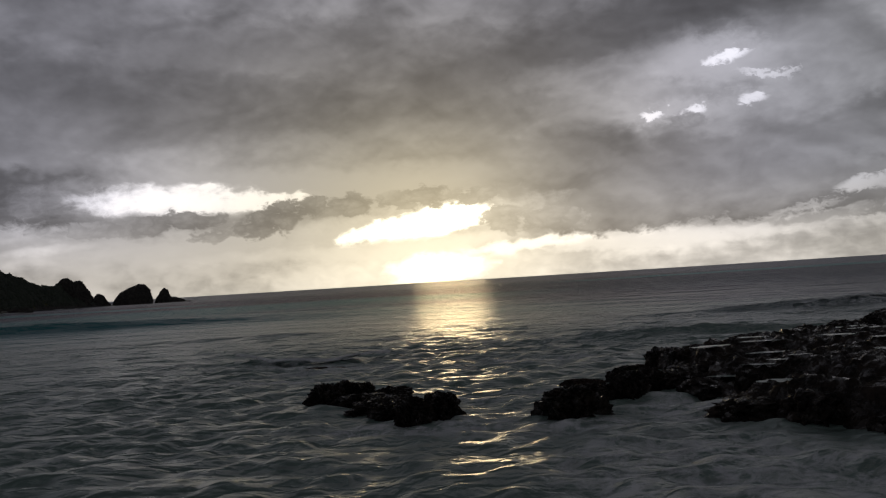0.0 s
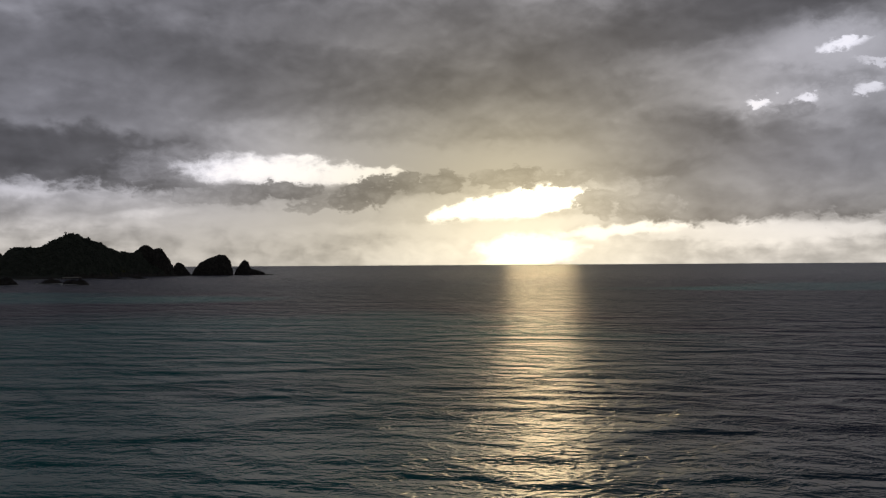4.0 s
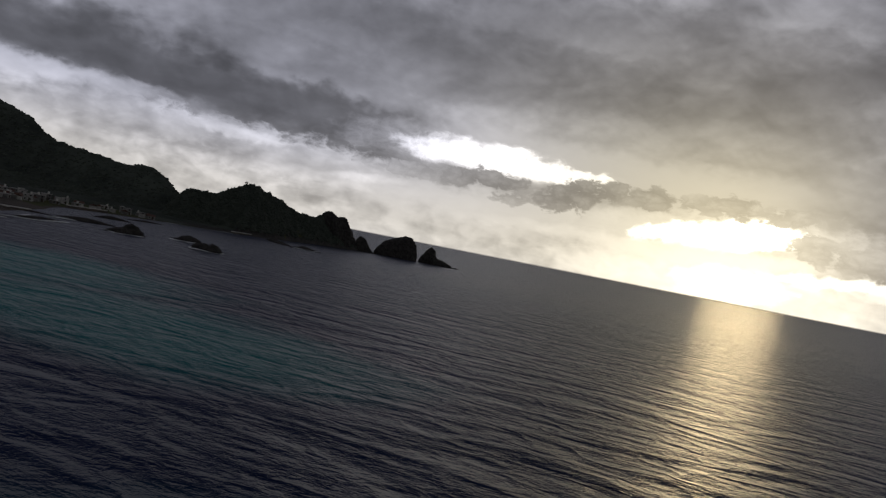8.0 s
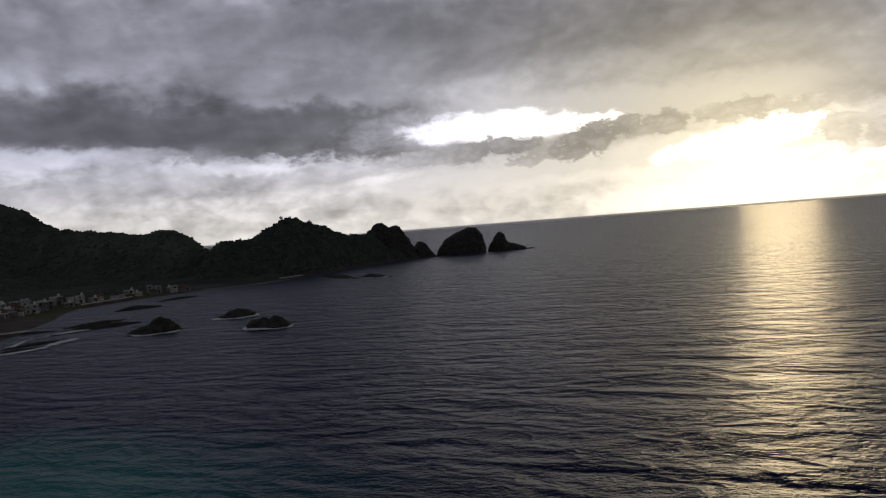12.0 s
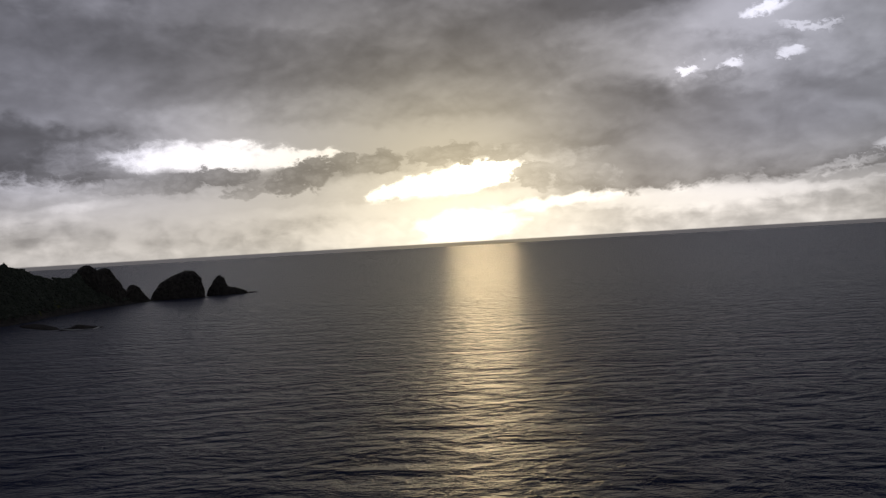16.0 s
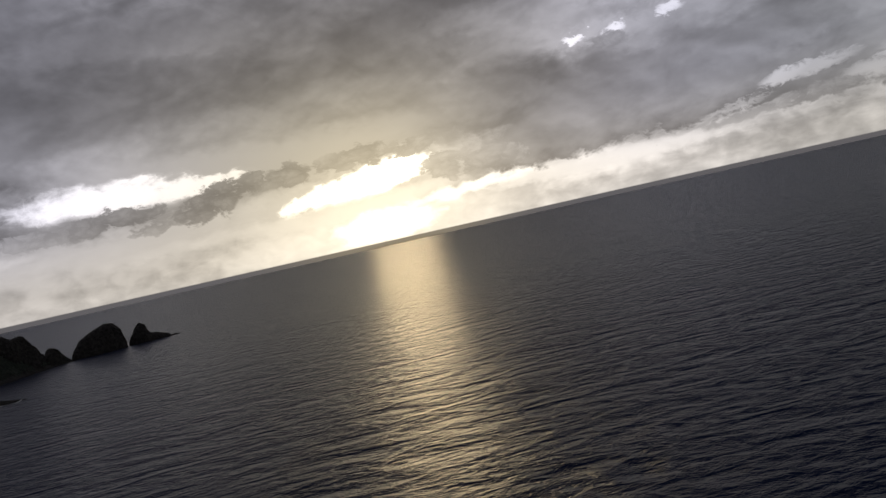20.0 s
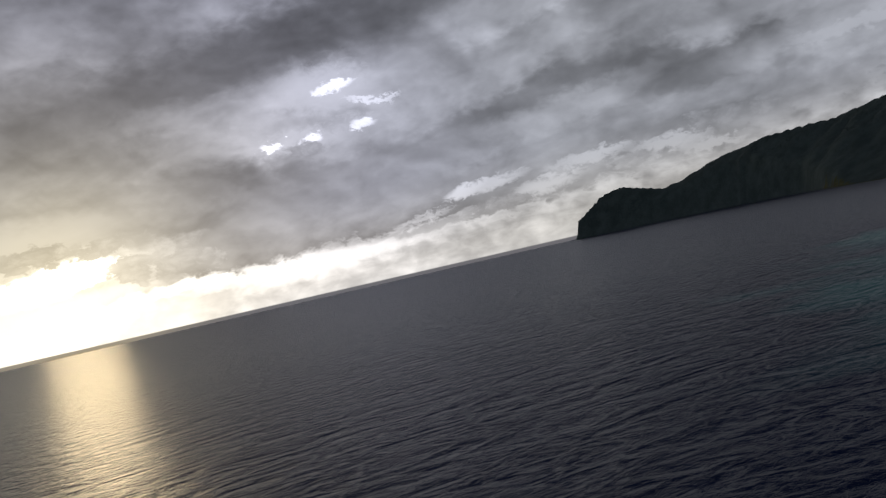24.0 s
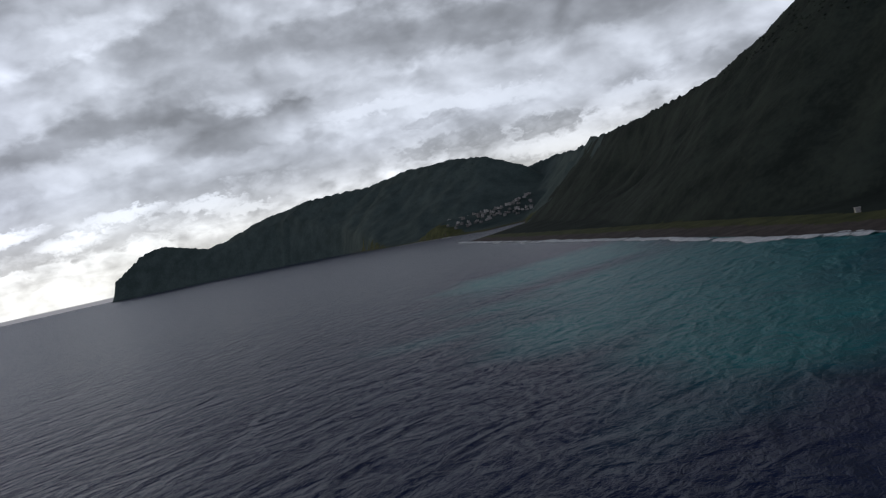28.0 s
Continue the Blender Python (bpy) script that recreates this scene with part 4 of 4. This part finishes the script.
for (x0, y0), (x1, y1) in list(zip(SHELF, SHELF[1:]))[:5] + list(zip(SHELF, SHELF[1:]))[12:] + [(SHELF[-1], SHELF[0])]:
    for k in range(max(1, int(math.hypot(x1 - x0, y1 - y0) / 0.8))):
        t = rng.random()
        x, y, w = x0 + (x1 - x0) * t + rng.uniform(-0.1, 0.9), y0 + (y1 - y0) * t + rng.uniform(-0.5, 0.5), rng.uniform(0.7, 1.7)
        blk = boulder("block", x, y, w, w * rng.uniform(0.7, 1.1), rng.uniform(0.3, 0.72), rng.randint(20, 90), "", "", rng.uniform(0, 90), 4)
        blk.parent = shelf
# tide pools on the shelf
for k in range(70):
    x, y, r = rng.uniform(6.4, 20.0), rng.uniform(15.0, 38.0), rng.uniform(0.14, 0.38)
    a = np.linspace(0, 2 * math.pi, 22, endpoint=False)
    rr = r * (1 + 0.35 * np.sin(2 * a + k) + 0.2 * np.sin(5 * a + 2 * k))
    vs = np.stack([rr * np.cos(a) * 1.6, rr * np.sin(a) * 0.7, 0 * a], 1)
    z = float(np.max(shelf_height(x + vs[:, 0], y + vs[:, 1])))
    if z < 0.15:
        continue
    me = bpy.data.meshes.new("tide_pool")
    me.from_pydata([tuple(v) for v in vs], [], [tuple(range(22))])
    me.materials.append(M_SEA)
    po = new("tide_pool", me)
    po.location = (x, y, z - 0.01)
    tagged(po, "small still tide pool that mirrors the pale sky", "tide pool", "tide pools on the shelf")

# ---- reefs along the village shore ----
for a, b, hs, dep, seed, lab in (
        ((-386, 558), (-372, 588), [(0, 0.3), (0.2, 1.2), (0.5, 1.6), (0.8, 1.1), (1, 0.2)], 6, 81, "long low black reef off the village beach"),
        ((-398, 571), (-392, 600), [(0, 0.3), (0.3, 1.0), (0.6, 1.2), (1, 0.2)], 5, 82, "long low black reef off the village beach"),
        ((-408, 556), (-396, 566), [(0, 0.2), (0.4, 0.9), (1, 0.2)], 4, 83, "low black reef off the village beach"),
        ((-436, 640), (-424, 660), [(0, 0.3), (0.4, 2.0), (0.7, 1.4), (1, 0.3)], 6, 84, "dark rocky outcrop near the village shore"),
        ((-368, 516), (-362, 540), [(0, 0.2), (0.5, 0.9), (1, 0.2)], 4, 85, "low black reef ringed with white surf"),
        ((-360, 505), (-357, 520), [(0, 0.2), (0.5, 0.7), (1, 0.2)], 3, 86, "low black reef ringed with white surf"),
        ((-440, 860), (-392, 812), [(0, 0.6), (0.2, 1.6), (0.5, 1.8), (0.8, 1.2), (1, 0.2)], 12, 87, "long dark reef reaching from the headland"),
        ((-452, 690), (-446, 720), [(0, 0.3), (0.5, 1.2), (1, 0.2)], 6, 88, "low black reef near the village shore"),
        ((-370, 1158), (-360, 1166), [(0, 0.2), (0.5, 1.2), (1, 0.1)], 4, 89, "small dark rock past the pointed sea stack"),
        ((2290, 4055), (2225, 4100), [(0, 8), (0.3, 5), (0.7, 3), (1, 0.5)], 30, 91, "low dark rocks off the far cape")):
    profile_rock("reef", a, b, hs, dep, M_CLIFF, seed, 0.42, 70, label=lab, category="reef", group="reefs along the shore")

# ---- surf ----


def surf(pts, width, height, seed, label, lift=0.12, step=1.6, thick=1.0):
    """A breaking line of white water along a shore, ragged on both sides."""
    dense = []
    for (x0, y0), (x1, y1) in zip(pts, pts[1:]):
        k = max(2, int(math.hypot(x1 - x0, y1 - y0) / step))
        dense += [(x0 + (x1 - x0) * i / k, y0 + (y1 - y0) * i / k) for i in range(k)]
    P = np.array(dense)
    T = np.gradient(P, axis=0)
    T /= np.linalg.norm(T, axis=1)[:, None] + 1e-9
    N = np.stack([-T[:, 1], T[:, 0]], 1)
    s = np.arange(len(P)) * 1.6 * min(1.0, step / 0.4)
    inner = width * (0.45 + 0.55 * fbm(s, 0 * s, 26, 5, seed, 0.65))
    outer = -width * np.maximum(0.05, 0.55 + 0.75 * fbm(s, 0 * s + 40, 34, 5, seed + 4, 0.65))
    crest = height * np.clip(0.6 + 0.9 * fbm(s, 0 * s + 80, 30, 4, seed + 8), 0.15, 1.5)
    vs = np.linspace(0, 1, 11)
    U, V = np.meshgrid(np.arange(len(P)), vs, indexing="ij")
    off = inner[:, None] + (outer - inner)[:, None] * V
    X = P[:, 0:1] + N[:, 0:1] * off
    Y = P[:, 1:2] + N[:, 1:2] * off
    Z = lift + crest[:, None] * np.sin(np.pi * V) ** 1.5 + 0.25 * fbm(X, Y, 3.0, 3, seed + 2)
    Z = np.where((V < 0.02) | (V > 0.98), -0.25, Z)
    me = sheet("surf", np.arange(len(P)), vs, X, Y, Z, M_FOAM)
    cover = thick * (1 - 0.42 * V) * np.sin(np.pi * np.clip(V, 0, 1)) ** 0.5 * np.clip(0.74 + 0.85 * fbm(s, 0 * s + 120, 22, 4, seed + 12, 0.6), 0.12, 1.0)[:, None]
    at = me.attributes.new("cover", "FLOAT", "POINT")
    at.data.foreach_set("value", cover.astype(np.float32).ravel())
    ob = new("surf", me)
    return tagged(ob, label, "surf", "surf along the shores", "stuff")


surf([(262, 456), (275, 468), (296, 497), (346, 537), (412, 590), (496, 662)], 11.0, 1.2, 201, "white surf breaking on the black beach", thick=1.3)
surf([(496, 662), (614, 767), (715, 857), (826, 950)], 13.0, 1.3, 203, "white surf breaking on the black beach", thick=1.3)
surf([(826, 950), (965, 1072), (1102, 1190), (1130, 1215)], 15.0, 1.5, 205, "white surf breaking on the gravel spit", thick=1.3)
surf([(1703, 1606), (1918, 1960), (2130, 2260), (2340, 2572), (2490, 3080), (2470, 3500)], 9.0, 2.2, 207, "thin line of surf along the far shore", thick=1.4)
surf([(-352, 480), (-356, 500), (-352, 520), (-362, 540)], 6.5, 0.6, 211, "white surf over the reefs off the village", thick=1.2)
surf([(-371, 520), (-384, 545), (-378, 592)], 4.0, 0.6, 213, "white surf over the reefs off the village", thick=1.2)
surf([(-484, 770), (-468, 800), (-452, 832)], 1.6, 0.3, 215, "thin surf along the headland shore")
surf([(258, 448), (282, 463), (300, 480)], 3.0, 0.4, 209, "white wash round the point of the black beach")
surf([(-350, 455), (-352, 476), (-346, 492)], 8.0, 0.6, 229, "white surf over the reefs off the village", thick=1.2)
surf([(-372, 486), (-366, 503), (-369, 516)], 5.0, 0.6, 230, "white surf over the reefs off the village", thick=1.2)
surf([(-9.4, 36.4), (-7.6, 34.9), (-5.4, 34.1), (-3.6, 34.4), (-2.6, 35.2)], 0.7, 0.2, 231, "white water tumbling over a sunken rock", lift=0.2, step=0.25, thick=0.95)
surf([(21.0, 51.0), (25.0, 54.5), (31.0, 58.0)], 1.3, 0.4, 233, "white wave breaking past the rock shelf", lift=0.35, step=0.35, thick=1.3)
for cx, cy, r, sd in ((-334, 551, 9.5, 221), (-328, 593, 9.0, 223), (-287, 556, 8.5, 225), (-374, 808, 11, 227)):
    ring = [(cx + r * math.cos(q) * 0.95, cy + r * 0.75 * math.sin(q)) for q in np.linspace(-2.6, 0.9, 14)]
    surf(ring, 3.4, 0.8, sd, "white water washing round a black rock", thick=1.35)

# ---- villages ----
HOUSE_MESHES = {}


def shared(key, make):
    if key not in HOUSE_MESHES:
        HOUSE_MESHES[key] = make()
    return HOUSE_MESHES[key]


def house(x, y, z, w, d, storeys, turn, roof, label, windows=True, group=""):
    """A plain island house: walls, flat or pitched roof, parapet, door and windows."""
    h = 2.3 * storeys
    base = new("house")
    base.matrix_world = pose(x, y, z - 0.4, 0, 0, turn)
    tagged(base, label, "house", group)
    part("wall", shared(("wall", w, d, storeys), lambda: box_mesh("wall", w, d, h + 0.4, M_WALL, 0.05)), base)
    if roof == "flat":
        part("roof", shared(("slab", w, d), lambda: box_mesh("roof", w + 0.5, d + 0.5, 0.25, M_ROOF, 0.03)), base, m=pose(0, 0, h + 0.4))
        if w > 4.5:
            part("water_tank", shared("tank", lambda: box_mesh("water_tank", 1.3, 1.3, 1.5, M_CONC, 0.2)), base, "pale rooftop water tank", pose(w * 0.25, d * 0.2, h + 0.65))
    else:
        def gable():
            bm = bmesh.new()
            a, b, r = w / 2 + 0.4, d / 2 + 0.4, 1.5
            vs = [bm.verts.new(p) for p in ((-a, -b, 0), (a, -b, 0), (a, b, 0), (-a, b, 0), (-a, 0, r), (a, 0, r))]
            for f in ((0, 1, 5, 4), (2, 3, 4, 5), (0, 4, 3), (1, 2, 5), (0, 3, 2, 1)):
                bm.faces.new([vs[i] for i in f])
            me = bpy.data.meshes.new("roof")
            bm.to_mesh(me)
            bm.free()
            me.materials.append(M_RED)
            return me
        part("roof", shared(("gable", w, d), gable), base, "rusty pitched tin roof", pose(0, 0, h + 0.4))
    if windows:
        pane = shared("pane", lambda: box_mesh("window", 0.9, 0.12, 1.0, M_GLASS))
        cols = max(1, int(w / 2.8))
        for s in range(storeys):
            for c in range(cols):
                u = (c + 0.5) / cols * w - w / 2
                part("window", pane, base, m=pose(u, -d / 2 - 0.03, 0.4 + s * 2.3 + 0.8))
            part("window", pane, base, m=pose(w / 2 + 0.03, 0, 0.4 + s * 2.3 + 0.8, 0, 0, 90))
        part("door", shared("door", lambda: box_mesh("door", 1.0, 0.14, 2.1, M_BARK)), base, "dark wooden door", pose(w * 0.12, -d / 2 - 0.04, 0.4))
    return base


LABELS = ("pale concrete house with a flat roof in the village", "weathered grey concrete house in the seaside village", "whitewashed house with a rooftop water tank")
rng = random.Random(12)
G_V = "houses of the bay village"
spots = []
# rows of houses that follow the shore, thinning out towards the headland
for row, (a, b, count) in enumerate((((-463, 566), (-506, 665), 17), ((-473, 560), (-517, 672), 20), ((-483, 557), (-527, 670), 21), ((-494, 555), (-538, 664), 20), ((-506, 553), (-548, 655), 18), ((-519, 553), (-557, 640), 14), ((-533, 553), (-566, 620), 10))):
    for k in range(count):
        t = (k + 0.5 + rng.uniform(-0.35, 0.35)) / count
        spots.append((a[0] + (b[0] - a[0]) * t + rng.uniform(-4, 4), a[1] + (b[1] - a[1]) * t, rng.choice((1, 1, 1, 2)) if row > 1 else rng.choice((1, 1, 1, 1, 2))))
spots += [(-508, 681, 2), (-503, 674, 1), (-516, 688, 1), (-520, 682, 2), (-509, 700, 1), (-514, 708, 1), (-511, 726, 1), (-505, 734, 1), (-517, 760, 1), (-504, 750, 2), (-493, 764, 1), (-510, 774, 1), (-512, 692, 2), (-516, 676, 2), (-500, 742, 1), (-512, 752, 2), (-496, 757, 1), (-522, 744, 1), (-500, 770, 1), (-508, 716, 1), (-506, 765, 1)]
for x, y, st in spots:
    w, d = rng.choice((3.2, 4.2, 5.2, 6.4)), rng.choice((3.4, 4.2, 5.0))
    roof = "flat" if st > 1 or rng.random() < 0.6 else "tin"
    lab = rng.choice(LABELS) if roof == "flat" else "small low house with a rusty tin roof"
    if (x, y) == (-512, 692):
        lab = "broad white two-storey house by the shore road"
    house(x, y, ground_at(LEFT, x, y), w, d, st, 50 + rng.choice((0, 0, 90)) + rng.uniform(-25, 25), roof, lab, True, G_V)
G_R = "houses of the far village"
for k in range(110):
    t = rng.betavariate(2.0, 1.5)
    x = 1782 + 165 * t + rng.uniform(-12, 12)
    y = 1700 - 215 * t + rng.uniform(-10, 10)
    u = rng.uniform(-80, 60)
    x, y = x - 0.87 * u, y - 0.47 * u
    st = rng.choice((2, 2, 3))
    house(x, y, ground_at(RIGHT, x, y) + 1.0, rng.choice((7.0, 9.0, 12.0)), rng.choice((7.0, 9.0)), st, 35 + rng.uniform(-20, 20), "flat" if st > 1 else "tin",
          "pale house on the slope above the river mouth" if st > 1 else "small low house on the far slope", False, G_R)
for x, y in ((336, 470), (338, 455), (318, 452)):
    house(x, y, ground_at(RIGHT, x, y), 2.8, 2.4, 1, 20, "flat", "small pale lone shed behind the black beach", True, "sheds behind the beach")

# ---- sea walls and jetty of the village ----
# brownish faces darkened, copings paled in colour, for shade below and light above
M_STONE = mottled("shaded_wall_face", (0.07, 0.06, 0.05), (0.17, 0.145, 0.12), 3.0, 0.9, 0.02, 7.0, 0.2)


def wall_between(name, a, b, thick, top, label, group):
    length = math.hypot(b[0] - a[0], b[1] - a[1])
    ob = new(name)
    part("face", box_mesh("face", length, thick, top + 0.8, M_STONE, 0.05), ob)
    part("coping", box_mesh("coping", length + 0.1, thick + 0.5, 0.45, M_CONC, 0.06), ob, "pale concrete coping", pose(0, 0, top + 0.8))
    ob.matrix_world = pose((a[0] + b[0]) / 2, (a[1] + b[1]) / 2, -1.0, 0, 0, math.degrees(math.atan2(b[1] - a[1], b[0] - a[0])))
    return tagged(ob, label, "sea wall", group)


G_W = "sea walls of the village"
wall_between("sea_wall", (-455, 520), (-449, 560), 1.0, 4.4, "pale concrete sea wall above the beach", G_W)
wall_between("sea_wall", (-428, 500), (-421, 546), 0.8, 2.3, "pale concrete promenade edge above dark sand", G_W)
wall_between("sea_wall", (-421, 546), (-398, 539), 0.8, 1.6, "pale concrete ramp wall across the beach", G_W)
wall_between("jetty", (-414, 545), (-405, 560), 1.6, 1.2, "low concrete jetty at the village shore", G_W)
wall_between("sea_wall", (-491, 672), (-494, 716), 0.6, 2.0, "low pale wall along the village shore road", G_W)
wall_between("sea_wall", (-466, 838), (-463, 866), 0.8, 1.4, "pale concrete landing below the headland", G_W)

# ---- woods ----


def woods(name, grids, count, box, size, seed, label, low=7.0, mat=None, squash=0.7):
    """Rough crowns scattered over a slope, joined as one mass."""
    X, Y, Z, d = grids
    r = np.random.RandomState(seed)
    t = (1 + 5 ** 0.5) / 2
    ico = np.array([(-1, t, 0), (1, t, 0), (-1, -t, 0), (1, -t, 0), (0, -1, t), (0, 1, t), (0, -1, -t), (0, 1, -t), (t, 0, -1), (t, 0, 1), (-t, 0, -1), (-t, 0, 1)]) / math.hypot(1, t)
    tri = np.array([(0, 11, 5), (0, 5, 1), (0, 1, 7), (0, 7, 10), (0, 10, 11), (1, 5, 9), (5, 11, 4), (11, 10, 2), (10, 7, 6), (7, 1, 8), (3, 9, 4), (3, 4, 2), (3, 2, 6), (3, 6, 8), (3, 8, 9),
                    (4, 9, 5), (2, 4, 11), (6, 2, 10), (8, 6, 7), (9, 8, 1)])
    x, y = r.uniform(box[0], box[1], count * 3), r.uniform(box[2], box[3], count * 3)
    z = np.array([ground_at(grids, p, q) for p, q in zip(x, y)])
    keep = np.where(z > low)[0][:count]
    verts, faces = [], []
    for k, i in enumerate(keep):
        s = size * r.uniform(0.6, 1.3)
        v = ico * (s * r.uniform(0.75, 1.3, (12, 1))) * (1, 1, r.uniform(0.7, 1.2))
        verts.append(v * (1, 1, squash) + (x[i], y[i], z[i] + s * 0.05))
        faces.append(tri + 12 * k)
    ob = new(name, raw_mesh(name, np.concatenate(verts), np.concatenate(faces), mat or M_LEAF, mat is not None))
    return tagged(ob, label, "woods", kind="stuff")


woods("hillside_woods", LEFT, 16000, (-950, -455, 560, 1105), 1.3, 301, "dark evergreen scrub covering the headland hills")
woods("hillside_woods", LEFT, 2600, (-560, -455, 545, 790), 1.3, 307, "dark shrubs and trees between the village houses", 2.6)
woods("hillside_woods", LEFT, 9000, (-540, -450, 830, 1110), 1.3, 309, "dark scrub covering the headland", 4.0)
woods("hillside_woods", RIGHT, 7000, (330, 1200, 150, 1250), 1.4, 303, "dark evergreen trees along the mountain crest", 128.0, M_FOREST_NEAR, 0.5)
woods("hillside_woods", RIGHT, 6000, (1200, 2700, 1000, 4000), 3.2, 305, "dark forest along the ridge of the far cape", 165.0, M_FOREST_HAZE, 0.35)


def tree(x, y, z, h, seed, label, group):
    """A tree on the skyline: tapered trunk, limbs and a ragged crown."""
    r = random.Random(seed)
    base = new("tree")
    base.location = (x, y, z)
    tagged(base, label, "tree", group)
    bm = bmesh.new()
    bmesh.ops.create_cone(bm, segments=7, radius1=h * 0.05, radius2=h * 0.02, depth=h * 0.7, cap_ends=True, matrix=Matrix.Translation((0, 0, h * 0.3)))
    for k in range(4):
        m = Matrix.Translation((0, 0, h * (0.35 + 0.08 * k))) @ Euler((radians(50), 0, radians(90 * k + r.uniform(-30, 30)))).to_matrix().to_4x4()
        bmesh.ops.create_cone(bm, segments=5, radius1=h * 0.02, radius2=h * 0.008, depth=h * 0.4, cap_ends=True, matrix=m @ Matrix.Translation((0, 0, h * 0.2)))
    me = bpy.data.meshes.new("trunk")
    bm.to_mesh(me)
    bm.free()
    me.materials.append(M_BARK)
    part("trunk", me, base)
    verts, faces = [], []
    for k in range(170):
        a, q = r.uniform(0, 6.28), r.random() ** 0.5
        c = Vector((math.cos(a) * q * h * 0.34, math.sin(a) * q * h * 0.34, h * (0.22 + 0.7 * r.random() * (1 - 0.5 * q))))
        s = h * r.uniform(0.05, 0.11)
        tip = [Vector((r.uniform(-1, 1), r.uniform(-1, 1), r.uniform(-0.6, 0.6))) * s for _ in range(4)]
        n0 = len(verts)
        verts += [c + p for p in tip]
        faces += [(n0, n0 + 1, n0 + 2), (n0, n0 + 2, n0 + 3), (n0, n0 + 3, n0 + 1), (n0 + 1, n0 + 3, n0 + 2)]
    part("crown", raw_mesh("crown", [tuple(v) for v in verts], faces, M_LEAF, False), base)


for k, (x, y, h) in enumerate(((-531, 853, 4.5), (-524, 860, 4.0), (-518, 866, 4.6), (-513, 870, 3.6), (-505, 884, 4.0), (-498, 896, 6.0), (-494, 903, 5.0), (-489, 925, 4.2), (-487, 940, 3.8),
                               (-484, 968, 4.2), (-483, 985, 4.6), (-482, 998, 4.0), (-483, 1030, 4.2), (-483, 1047, 4.4), (-475, 1062, 3.6))):
    tree(x, y, ground_at(LEFT, x, y) - 0.5, h * 0.7, 400 + k, "small windswept tree on the headland crest", "trees on the headland crest")
